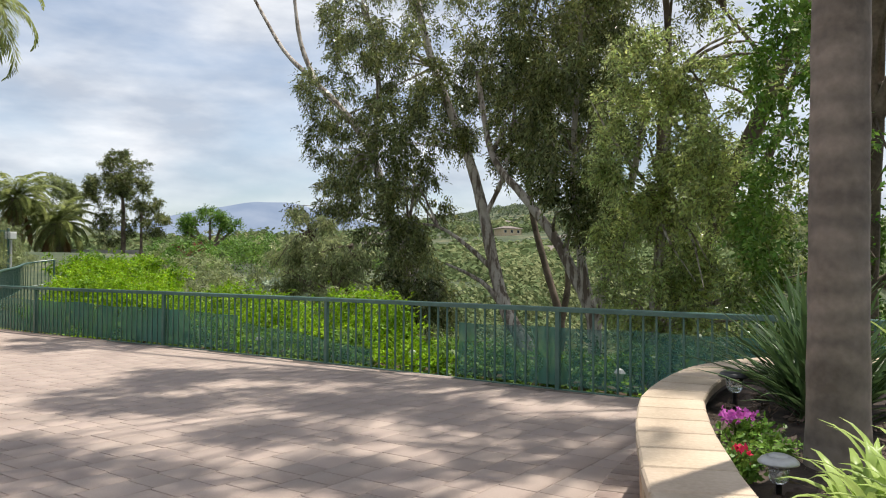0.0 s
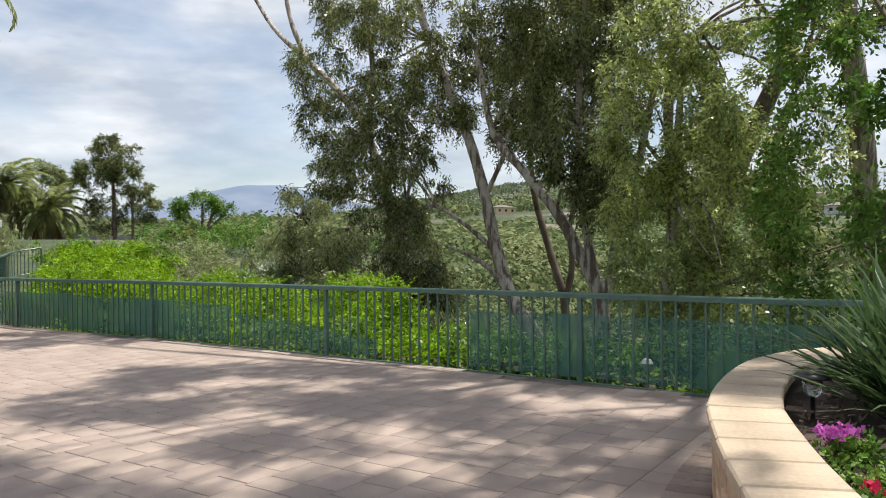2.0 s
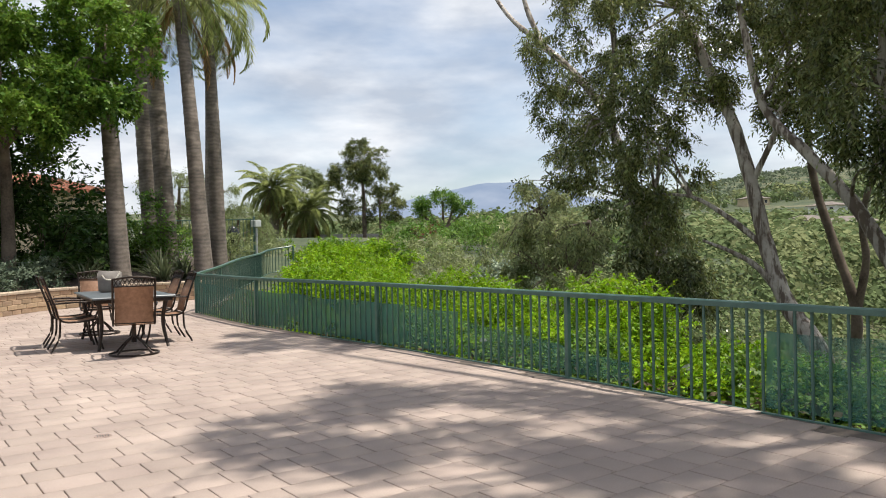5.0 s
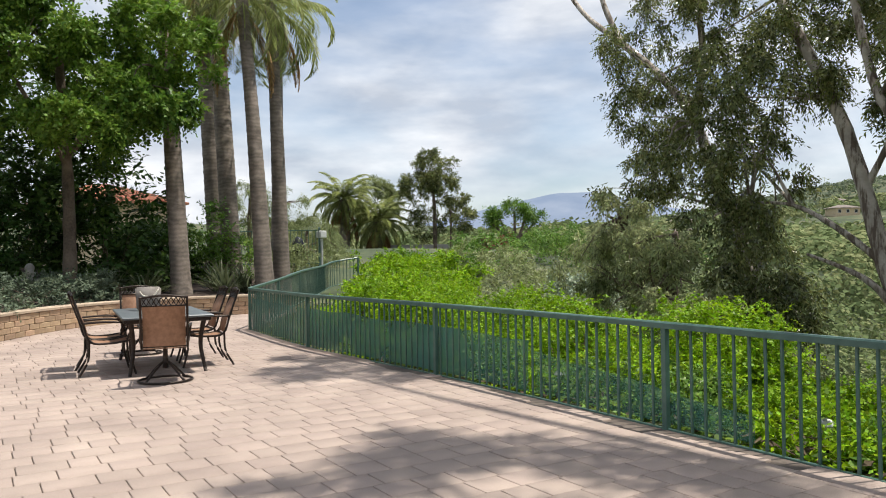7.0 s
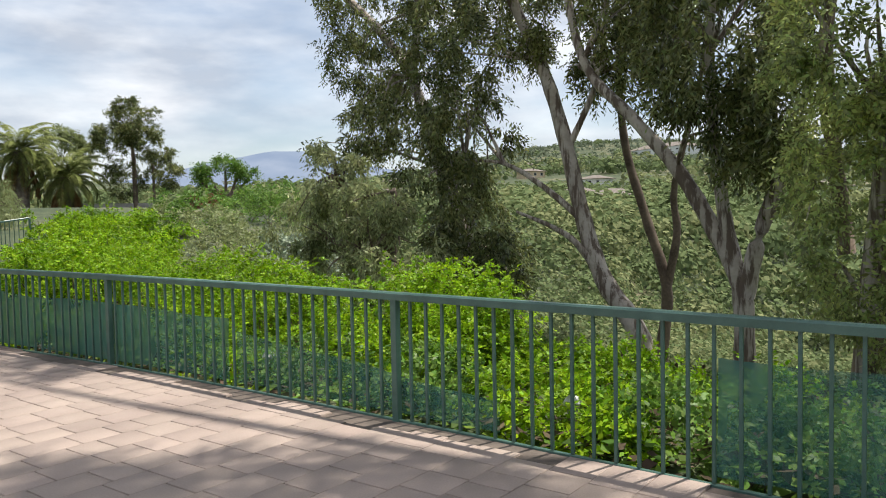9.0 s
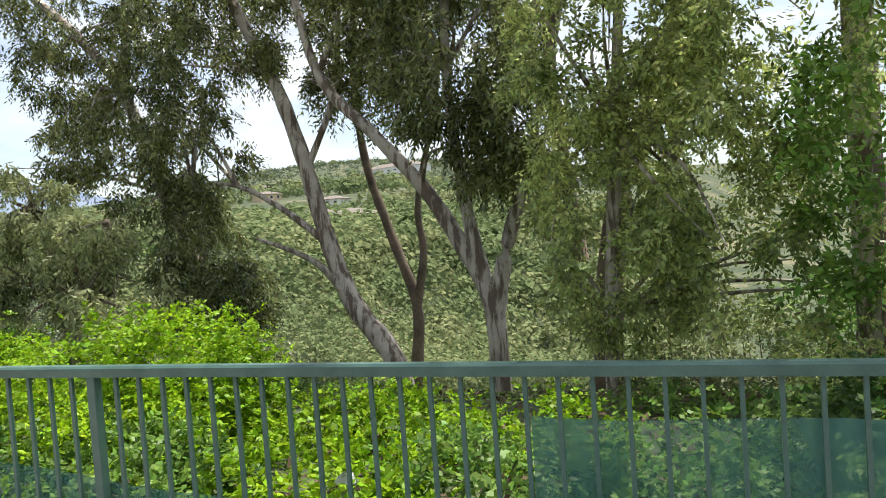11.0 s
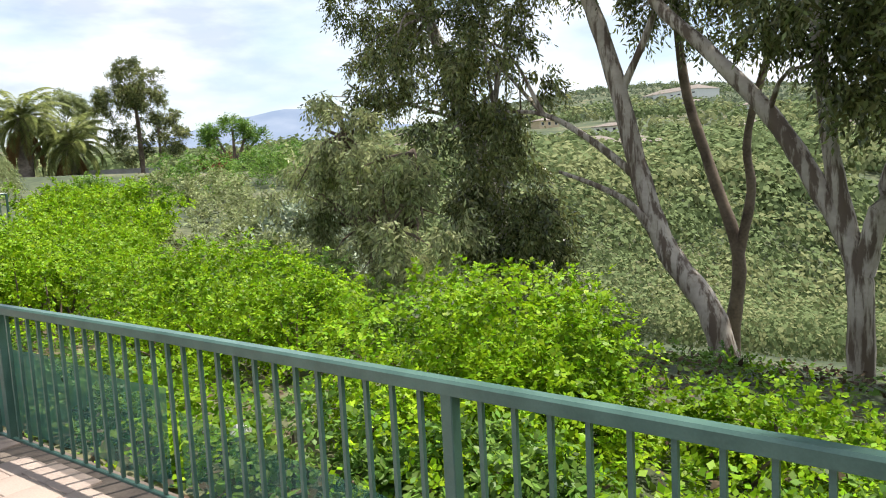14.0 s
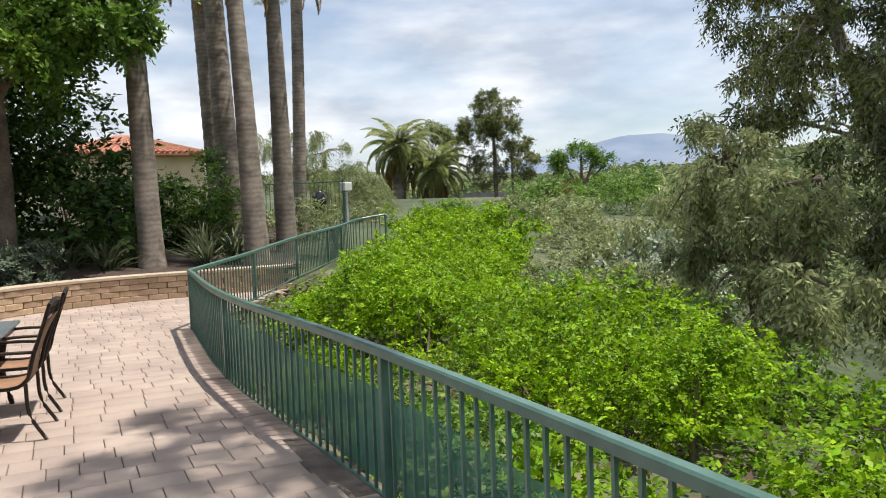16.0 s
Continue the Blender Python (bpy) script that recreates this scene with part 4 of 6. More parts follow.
def palm_bark():
    m = material("palm_bark", (0.13, 0.105, 0.085), (0.30, 0.25, 0.21), 0.9, 3.5, 0.5, 30)
    n, l = m.node_tree.nodes, m.node_tree.links
    b = n["Principled BSDF"]
    src = b.inputs["Base Color"].links[0].from_socket
    co = n.new("ShaderNodeTexCoord")
    w = n.new("ShaderNodeTexWave")
    w.bands_direction = "Z"
    w.inputs["Scale"].default_value, w.inputs["Distortion"].default_value, w.inputs["Detail"].default_value, w.inputs["Detail Scale"].default_value = 2.4, 7.0, 4.0, 1.2
    l.new(co.outputs["Object"], w.inputs["Vector"])
    p = n.new("ShaderNodeTexNoise")
    p.inputs["Scale"].default_value, p.inputs["Detail"].default_value = 1.3, 7.0
    l.new(co.outputs["Object"], p.inputs["Vector"])
    k = n.new("ShaderNodeMath")
    k.operation = "MULTIPLY_ADD"
    k.inputs[1].default_value = 0.2
    l.new(w.outputs["Fac"], k.inputs[0])
    l.new(p.outputs["Fac"], k.inputs[2])
    r = n.new("ShaderNodeValToRGB")
    r.color_ramp.elements[0].position, r.color_ramp.elements[0].color = 0.4, (0.62, 0.62, 0.62, 1)
    r.color_ramp.elements[1].position, r.color_ramp.elements[1].color = 0.95, (1.35, 1.32, 1.28, 1)
    l.new(k.outputs[0], r.inputs["Fac"])
    x = n.new("ShaderNodeMix")
    x.data_type, x.blend_type = "RGBA", "MULTIPLY"
    x.inputs[0].default_value = 1.0
    l.new(src, x.inputs[6])
    l.new(r.outputs["Color"], x.inputs[7])
    l.new(x.outputs[2], b.inputs["Base Color"])
    return m


M_PALMT = palm_bark()
PALMS = "tall palms behind the garden wall"
palm("palm", (-0.405, 4.455, 0.42), (-0.445, 4.575, 9.6), 0.118, 0.108, "smooth grey palm trunk rising from the planter", 14, 2.6, 1.7, 0.5, 0.02)
palm("palm", (-24.56, 4.84, 0.5), (-26.6, 4.4, 11.0), 0.27, 0.21, "tall grey ringed palm in the raised bed", 16, 3.2, 2.0, 0.6, 0.03, 0, group=PALMS)
palm("palm", (-24.28, 7.09, 0.5), (-26.2, 6.8, 9.6), 0.27, 0.19, "slender leaning palm with ringed grey trunk", 18, 3.0, 2.2, 0.6, 0.022, 3, (-0.9, 1.2), group=PALMS)
palm("palm", (-26.43, 8.0, 0.5), (-27.6, 7.95, 9.9), 0.27, 0.19, "slender ringed palm with drooping feather fronds", 20, 3.3, 2.3, 0.65, 0.022, 1, (-0.9, 1.2), group=PALMS)
palm("palm", (-30.8, 6.67, 0.9), (-32.2, 6.2, 11.5), 0.40, 0.34, "dark palm trunk with dead fronds hanging down", 18, 3.2, 2.1, 0.6, 0.03, 7, (-0.9, 1.2), group=PALMS)
palm("palm", (-28.95, 6.85, 0.8), (-30.6, 6.4, 12.5), 0.33, 0.27, "dark ringed palm trunk near the upper fence", 18, 3.2, 2.1, 0.6, 0.03, 2, (-0.8, 1.2), group=PALMS)
palm("palm", (-35.4, 9.58, 1.0), (-36.6, 10.0, 12.5), 0.25, 0.22, "slender dark palm beyond the upper fence", 16, 3.2, 2.1, 0.6, 0.03, 1, (-0.8, 1.2), group=PALMS)
DATES = "date palms on the neighbouring slope"
palm("date_palm", (-91.8, 28.9, 1.6), (-91.8, 28.9, 8.6), 0.75, 0.72, "date palm with arching green crown and yellowed skirt", 46, 5.6, 1.9, 0.8, 0.06, 26, (-0.6, 1.45), 60, group=DATES)
palm("date_palm", (-90.6, 33.0, 1.2), (-90.6, 33.0, 5.9), 0.75, 0.72, "squat date palm with dense arching fronds", 46, 5.4, 1.9, 0.8, 0.06, 16, (-0.55, 1.45), 60, group=DATES)

# ---- eucalyptus grove ----
EUC = "eucalyptus trees on the slope"
def gz(x, y):
    return float(ground_z(x, y))


tree("eucalyptus", (-11.05, 17.0, gz(-11.05, 17.0) - 0.2),
     [([(-11.05, 17, -2.9), (-11.1, 17, -2.0), (-11.4, 17, -1.0), (-12.14, 17, -0.05), (-12.6, 17, 1.13), (-13.1, 17, 2.98), (-13.7, 17, 4.6), (-15.2, 17.2, 7.3), (-16.2, 17.3, 10)], 0.25, 0.10),
      ([(-12.2, 17, 0.0), (-12.6, 16.7, 0.7), (-13.1, 16.5, 1.05), (-13.9, 16.4, 1.35)], 0.09, 0.03),
      ([(-12.55, 17, 1.1), (-13.45, 16.7, 1.9), (-14.3, 16.5, 2.4), (-15.4, 16.4, 2.55)], 0.08, 0.025),
      ([(-13.0, 17, 2.6), (-12.4, 17.3, 4.2), (-12.2, 17.5, 6.5), (-11.5, 17.6, 9)], 0.07, 0.04)],
     [((-15.5, 16.8, 7.4), (3.0, 2.2, 2.0), 5), ((-11.6, 17.0, 8.2), (2.6, 2.2, 2.4), 5), ((-13.6, 16.5, 10.6), (3.6, 2.6, 1.8), 5), ((-14.6, 16.6, 5.5), (1.8, 1.4, 1.2), 3), ((-11.6, 17.6, 5.4), (1.6, 1.3, 1.3), 2.6), ((-15.7, 16.6, 4.2), (1.0, 1.0, 0.8), 1.2), ((-11.1, 17.4, 4.0), (0.9, 0.9, 0.7), 0.9), ((-12.6, 17.6, 4.2), (0.8, 0.8, 0.6), 0.6)],
     "eucalyptus with pale peeling trunk and hanging leaves", M_BARK, L_EUC, 980, 44, 0.30, 0.15, 0.034, 0.7, 5, group=EUC)
tree("eucalyptus", (-16.2, 17.5, gz(-16.2, 17.5) - 0.2),
     [([(-16.1, 17.5, -2.9), (-16.4, 17.5, 0.7), (-17.3, 17.5, 2.5), (-18.3, 17.5, 4.9), (-19.7, 17.5, 6.5), (-21.5, 17.5, 7.95), (-23.5, 17.5, 9.5), (-25.6, 17.5, 12.0)], 0.19, 0.06),
      ([(-21.5, 17.5, 7.95), (-22.3, 17.4, 9.6), (-22.8, 17.4, 11.8)], 0.11, 0.05),
      ([(-18.3, 17.5, 4.9), (-17.9, 17.4, 6.9), (-18.2, 17.3, 9.2)], 0.13, 0.05)],
     [((-19.2, 17.2, 7.4), (1.9, 1.8, 1.6), 3.2), ((-18.0, 17.2, 9.6), (2.0, 2.0, 1.6), 3), ((-18.3, 16.6, 3.8), (1.5, 1.0, 0.7), 1.4), ((-17.5, 17.0, 4.4), (1.6, 1.2, 1.0), 2), ((-19.4, 17.0, 5.6), (1.4, 1.2, 1.0), 2), ((-19.8, 16.4, 3.1), (0.9, 0.9, 0.6), 0.6), ((-16.1, 16.2, 2.0), (1.1, 0.9, 1.1), 2.4), ((-15.6, 16.5, 3.2), (1.3, 1.0, 0.8), 1.6), ((-15.2, 16.2, 0.7), (1.0, 0.8, 1.3), 2.8), ((-14.3, 16.2, -0.6), (0.7, 0.7, 1.3), 2)],
     "eucalyptus leaning outwards with one bare limb", M_BARK, L_EUC, 780, 42, 0.28, 0.15, 0.034, 0.9, 4, group=EUC)
tree("eucalyptus", (-11.9, 19.0, gz(-11.9, 19.0) - 0.2),
     [([(-11.95, 19, -3.2), (-11.93, 19, -1.78), (-11.82, 19, -0.35), (-12.33, 19, 1.21), (-12.87, 19, 3.04), (-12.95, 19, 5.5), (-12.4, 19, 8)], 0.15, 0.06),
      ([(-11.82, 19, -0.4), (-11.57, 19, 0.82), (-11.62, 19, 1.9), (-11.0, 19, 4.2), (-10.6, 19, 7)], 0.10, 0.04)],
     [((-12.4, 19, 7.2), (1.6, 1.6, 1.6), 2), ((-10.6, 19.2, 6.8), (1.7, 1.6, 1.8), 2)],
     "slim forked eucalyptus with brown bark", M_BARK_D, L_EUC, 240, 40, 0.28, 0.15, 0.034, 0.8, 4, group=EUC)
tree("eucalyptus", (-8.75, 16.0, gz(-8.75, 16.0) - 0.2),
     [([(-8.7, 16, -2.8), (-8.8, 16, -1.4), (-8.87, 16, 0.05), (-9.4, 16, 1.12), (-10.0, 16, 2.06), (-10.9, 16, 3.06), (-11.9, 16, 4.2), (-12.6, 16.2, 6.5)], 0.19, 0.07),
      ([(-8.87, 16, 0.05), (-9.1, 16, 1.0), (-9.25, 16, 2.0), (-9.4, 16, 3.9), (-9.2, 16, 7.0)], 0.14, 0.06),
      ([(-8.8, 16, -0.1), (-8.5, 15.9, 1.0), (-7.9, 15.8, 2.6), (-7.2, 15.6, 5.0)], 0.15, 0.06)],
     [((-8.3, 15.6, 2.5), (0.6, 0.7, 0.9), 1.5), ((-9.0, 15.6, 4.2), (1.25, 1.2, 1.9), 4.5), ((-9.4, 15.8, 6.8), (1.8, 1.6, 1.7), 3.5), ((-8.0, 15.4, 8.6), (2.6, 2.0, 1.6), 3.5), ((-11.2, 16.2, 5.2), (0.9, 0.9, 0.8), 1)],
     "eucalyptus forking low into several limbs", M_BARK, L_EUC, 680, 44, 0.28, 0.15, 0.034, 0.8, 4, group=EUC)
tree("eucalyptus", (-6.6, 14.6, gz(-6.6, 14.6) - 0.2),
     [([(-6.6, 14.6, -2.4), (-6.6, 14.6, 0), (-6.4, 14.6, 2.5), (-6.2, 14.6, 5)], 0.15, 0.05)],
     [((-6.5, 14.2, 1.1), (1.2, 1.2, 1.9), 4), ((-6.4, 14.2, 3.6), (1.3, 1.3, 1.6), 4), ((-5.3, 14.0, 1.8), (1.4, 1.2, 2.2), 3.5), ((-6.4, 14.4, 5.2), (1.0, 1.0, 0.9), 1.5), ((-4.5, 14.4, 0.4), (1.4, 1.2, 1.4), 2), ((-4.6, 14.2, 3.2), (1.0, 1.0, 1.5), 2.5), ((-4.2, 14.0, 5.0), (0.9, 0.9, 0.9), 1)],
     "young eucalyptus with leaves to the ground", M_BARK, L_EUC2, 900, 46, 0.24, 0.105, 0.032, 0.5, 5, group=EUC)
tree("eucalyptus", (-7.6, 18.4, gz(-7.6, 18.4) - 0.2),
     [([(-7.8, 18.4, -3.2), (-7.3, 18.2, 1.0), (-6.5, 18, 3.15), (-5.87, 18, 4.5), (-5.13, 18, 6.13), (-4.4, 18, 7.6), (-3.6, 17.6, 10.5)], 0.28, 0.09),
      ([(-6.3, 18, 2.2), (-5.75, 18, 3.47), (-5.26, 18, 4.91), (-5.86, 18, 6.15), (-6.6, 18, 7.2)], 0.12, 0.03),
      ([(-5.3, 18, 4.8), (-4.9, 17.8, 6.0), (-5.2, 17.6, 7.8)], 0.08, 0.03),
      ([(-8.0, 18.4, 0.5), (-8.3, 18.2, 4.0), (-8.0, 18.0, 7.0), (-8.3, 18, 9.5)], 0.15, 0.06)],
     [((-7.9, 17.8, 8.4), (1.6, 1.6, 1.5), 2.5), ((-6.4, 17.4, 9.4), (1.5, 1.5, 1.0), 1.5), ((-3.4, 17.2, 9.2), (2.2, 2.0, 1.8), 2.5), ((-4.2, 17.6, 5.4), (0.8, 0.8, 0.9), 0.7)],
     "tall eucalyptus with dark crossing limbs", M_BARK_D, L_EUC, 260, 38, 0.28, 0.15, 0.034, 0.8, 4, group=EUC)
# The two highest crown masses are out of view, added to shade the patio.
tree("broadleaf_tree", (-2.6, 13.6, gz(-2.6, 13.6) - 0.2),
     [([(-2.6, 13.6, -1.8), (-2.6, 13.6, 1), (-2.4, 13.4, 4), (-2.2, 13.0, 8)], 0.22, 0.08),
      ([(-2.4, 13.4, 3.5), (-1.0, 12.6, 6.0), (0.6, 12.2, 8.5)], 0.12, 0.05)],
     [((-2.9, 13.2, 2.0), (1.5, 1.4, 2.2), 3.5), ((-2.6, 13.0, 5.2), (1.5, 1.4, 1.8), 3), ((-0.2, 12.8, 3.2), (1.8, 1.6, 2.6), 4), ((1.6, 12.6, 2.0), (1.8, 1.5, 2.4), 3), ((-1.2, 11.4, 8.8), (2.0, 1.4, 1.0), 2.0), ((1.2, 11.0, 9.2), (2.2, 2.0, 1.4), 2.2)],
     "dense green tree beyond the fence", M_BARK_D, L_MID, 520, 42, 0.25, 0.13, 0.045, 0.3, 4)
def shade_boughs():
    """Unseen boughs over the patio, high above the fence, each set to shade one floor spot."""
    lr = random.Random(12)
    shaded_spots = [(-6.8, 3.9), (-7.4, 4.7), (-5.8, 4.4), (-5.6, 5.3), (-5.0, 5.8), (-4.3, 6.1), (-6.3, 6.4), (-4.2, 3.1), (-4.2, 4.2), (-4.5, 5.6), (-2.7, 5.1), (-3.6, 7.2), (-3.1, 4.0), (-2.5, 6.2), (-7.8, 5.3), (-7.0, 6.0), (-1.7, 5.4), (-11.9, 5.3), (-11.2, 6.2), (-12.9, 5.7), (-2.2, 3.4), (-3.5, 2.6), (-5.0, 2.6), (-1.5, 6.4), (-3.4, 5.9), (-5.2, 6.9)]
    out = []
    for x, y in shaded_spots:
        z = lr.uniform(10.6, 12.0)
        out.append(((x + 0.045 * z, y + 0.32 * z, z), (lr.uniform(0.5, 0.8), lr.uniform(0.3, 0.45), 0.3), 1.0))
    return out


# Added tree: its crown stays out of view and only throws dappled shade.
tree("eucalyptus", (-3.4, 16.2, gz(-3.4, 16.2) - 0.2),
     [([(-3.4, 16.2, -2.6), (-3.5, 15.8, 2), (-3.6, 14.6, 6), (-3.8, 12.0, 9.8), (-4.2, 9.6, 11.6)], 0.26, 0.07),
      ([(-3.7, 13.0, 8.8), (-2.2, 10.8, 10.8), (-1.6, 9.2, 11.6)], 0.12, 0.04),
      ([(-3.8, 12.0, 9.8), (-6.0, 10.4, 11.0), (-7.2, 8.8, 11.8)], 0.10, 0.03),
      ([(-6.0, 10.4, 11.0), (-9.0, 9.8, 11.6), (-11.8, 9.2, 11.8)], 0.08, 0.02)],
     shade_boughs(), "added tall eucalyptus, its unseen crown placed to dapple the patio", M_BARK, L_EUC, 660, 44, 0.22, 0.15, 0.034, 0.5, 3, group=EUC, shell=0.1)
tree("eucalyptus", (-17.0, 14.2, gz(-17.0, 14.2) - 0.1),
     [([(-16.6, 14.2, -1.2), (-16.8, 14.2, 0.5), (-17.2, 14.1, 2.2)], 0.06, 0.02), ([(-16.6, 14.2, -1.2), (-15.8, 14.1, 0.4), (-15.2, 14.0, 1.8)], 0.05, 0.02)],
     [((-17.3, 14.0, 2.2), (0.9, 0.8, 0.7), 2), ((-16.6, 13.9, 1.3), (1.0, 0.8, 0.8), 2), ((-17.9, 13.8, 0.9), (0.9, 0.7, 0.8), 1.8), ((-15.4, 13.8, 1.3), (0.8, 0.7, 0.7), 1.8), ((-14.6, 13.6, 0.4), (0.9, 0.7, 0.6), 1.6), ((-16.4, 13.5, 0.0), (1.4, 0.8, 0.6), 2.2)],
     "olive-green sapling with narrow drooping leaves", M_BARK_D, L_SAGE, 300, 40, 0.2, 0.15, 0.034, 0.9, 6, group=EUC)

# ---- bright shrubs along the fence ----
BR = "bright green shrubs outside the fence"
def hedge(cx, cy, top, rx, ry, n, name="shrub", label="bright yellow-green shrub pressed against the fence", mat=None, per=46, leaf=0.075):
    b = gz(cx, cy)
    hz = max(0.35, (top - b) / 2)
    lr = random.Random(int(abs(cx * 37 + cy * 11)))
    blobs = [((cx, cy, top - hz * 1.4), (rx * 0.9, ry * 0.9, hz * 0.8), 2.0)]
    for k in range(int(7 + rx * ry * 2.2)):
        a, q = lr.uniform(0, 6.283), math.sqrt(lr.random())
        s = lr.uniform(0.34, 0.62)
        blobs.append(((cx + rx * q * math.cos(a), cy + ry * q * math.sin(a), top - hz + hz * math.sqrt(max(0.05, 1 - q * q * 0.8)) - s * 0.65 + lr.uniform(-0.22, 0.12)), (s, s, s * 0.62), s))
    if leaf < 0.056:
        for k in range(26):
            a, q = lr.uniform(0, 6.283), math.sqrt(lr.random())
            blobs.append(((cx + rx * q * math.cos(a), cy + ry * q * math.sin(a), top - hz + hz * math.sqrt(max(0.05, 1 - q * q * 0.8)) + lr.uniform(0.0, 0.16)), (0.05, 0.05, 0.13), 0.08))
    shrub(name, (cx, cy, b), blobs, label, mat or L_BRIGHT, int(n * 1.4), per, 0.15, leaf * 0.80, leaf * 0.52, 0.1, group=BR, stems=2, shell=0.6)


FILLS = ((-19.5, 12.6, 0.25, 1.5, L_MID), (-11.2, 11.2, -0.35, 1.3, L_MID), (-21.5, 13.4, 0.3, 1.5, L_OLIVE), (-14.2, 11.4, -0.1, 1.4, L_SHADE), (-18.0, 11.6, 0.3, 1.3, L_OLIVE), (-10.2, 10.6, -0.3, 1.0, L_SHADE), (-4.4, 8.9, 0.0, 1.0, L_SHADE), (-13.0, 14.8, -0.7, 1.6, L_OLIVE), (-3.2, 17.2, 0.3, 1.7, L_MID), (-1.2, 16.6, 0.4, 1.7, L_OLIVE), (-5.4, 19.0, -0.6, 1.8, L_OLIVE), (-3.0, 20.0, 0.0, 2.0, L_MID))
hedge(-9.1, 8.9, 0.60, 1.1, 0.95, 620, leaf=0.05)
hedge(-12.9, 9.1, 0.62, 1.5, 1.25, 700, leaf=0.052)
hedge(-16.3, 8.5, 0.85, 1.8, 1.6, 600, leaf=0.062)
hedge(-20.0, 9.6, 0.98, 2.0, 1.7, 480, leaf=0.068)
hedge(-23.4, 11.2, 1.15, 2.6, 2.0, 300, leaf=0.09)
hedge(-27.4, 13.2, 1.5, 2.8, 2.0, 240, leaf=0.10)
hedge(-31.5, 13.9, 1.75, 2.4, 1.8, 180, leaf=0.11)
# The darker leaf material stands in for tree shadow on this mound.
hedge(-16.2, 11.2, 0.35, 2.2, 1.2, 300, label="green shrub, tree shade put into its darker leaf colour", mat=L_MID)
hedge(-7.0, 9.9, 0.05, 1.2, 1.0, 300, leaf=0.06)
hedge(-5.6, 9.0, -0.05, 1.5, 0.9, 280, label="low green shrub below the fence", mat=L_MID)
hedge(-3.4, 9.4, 0.35, 1.4, 1.0, 300, label="dark green shrub below the fence", mat=L_DARK)
hedge(-1.0, 9.8, 0.5, 1.5, 1.0, 260, label="dark green shrub below the fence", mat=L_DARK)
hedge(-12.6, 12.6, -0.45, 2.2, 1.3, 260, label="green undergrowth below the trees", mat=L_MID)
hedge(-8.6, 12.4, -0.75, 1.8, 1.2, 220, label="green undergrowth below the trees", mat=L_BRIGHT)
hedge(-5.2, 12.0, -0.5, 1.6, 1.1, 220, label="green undergrowth below the trees", mat=L_MID)

for x, y, t, r, m in ((-3.2, 11.9, -0.1, 1.3, L_MID), (-0.9, 12.0, 0.3, 1.3, L_DARK), (-6.8, 13.4, -0.7, 1.3, L_OLIVE), (-10.4, 14.2, -1.0, 1.5, L_MID), (-4.6, 14.6, -0.6, 1.6, L_OLIVE), (-2.0, 15.0, -0.4, 1.6, L_MID)):
    hedge(x, y, t, r, 1.0, 150, label="green undergrowth below the trees", mat=m, leaf=0.08)
for k, x in enumerate((-13.8, -12.6, -11.4, -10.2, -9.0, -7.9, -6.8, -5.7, -4.6, -3.4, -2.2)):
    y = float(np.interp(x, EDGE_X, EDGE_Y)) + 0.75
    shrub("low_plant", (x, y, gz(x, y)), [((x, y, gz(x, y) + 0.15), (0.65, 0.42, 0.26), 4), ((x + 0.5, y - 0.1, gz(x, y) + 0.1), (0.4, 0.3, 0.2), 2)], "low leafy plant at the foot of the fence", L_MID if k % 3 else L_BRIGHT, 110, 40, 0.09, 0.055, 0.03, -0.3, group="low plants at the fence's foot", stems=3)

hedge(-3.0, 10.9, 0.2, 1.3, 0.9, 200, label="dark green shrub below the fence", mat=L_DARK, leaf=0.08)
hedge(-4.6, 10.2, -0.1, 1.2, 0.9, 220, label="dark green shrub below the fence", mat=L_SHADE, leaf=0.07)
hedge(-1.6, 8.9, 0.1, 1.0, 0.5, 160, label="dark green shrub below the fence", mat=L_DARK, leaf=0.07)

for x, y, t, r, m in FILLS:
    hedge(x, y, t, r, r * 0.8, 150, label="green undergrowth on the slope", mat=m, leaf=0.085)

# leaf litter and creeping green over the near slope
cx = rng.uniform(-24, 3, 26000)
cy = np.interp(cx, EDGE_X, EDGE_Y) + 0.15 + 11.0 * rng.random(26000) ** 1.3
cz = ground_z(cx, cy) + 0.16 * rng.random(26000) ** 2
for nm, mat, sel in (("leaf_litter", L_LITTER, 0), ("creeper", L_SHADE, 1)):
    k = np.arange(26000) % 2 == sel
    v, f = leaves_arrays(np.stack([cx, cy, cz], 1)[k], rng.normal(0, 1, (int(k.sum()), 3)) * np.array([1, 1, 0.3]), 0.11, 0.055, 0.2, np.array([0, 0, 1.2]))
    tagged(from_arrays(nm, v, f, mat), "dry leaves strewn over the slope" if sel == 0 else "creeping green groundcover on the slope", "litter" if sel == 0 else "groundcover", kind="stuff")

SL = "brush on the neighbouring slope"
def bush(cx, cy, top, r, h, mat, n=150, label="rounded olive-green bush on the slope", leaf=0.12, z=None):
    b = gz(cx, cy)
    shrub("bush", (cx, cy, b), [((cx, cy, top - h / 2), (r, r, h / 2), 4), ((cx + r * 0.5, cy, top - h * 0.62), (r * 0.6, r * 0.6, h * 0.38), 2), ((cx - r * 0.5, cy - r * 0.2, top - h * 0.6), (r * 0.6, r * 0.6, h * 0.4), 2)],
          label, mat, int(n * 0.75), 40, 0.17, leaf * 1.45, leaf * 0.62, -0.4, group=SL, stems=4)


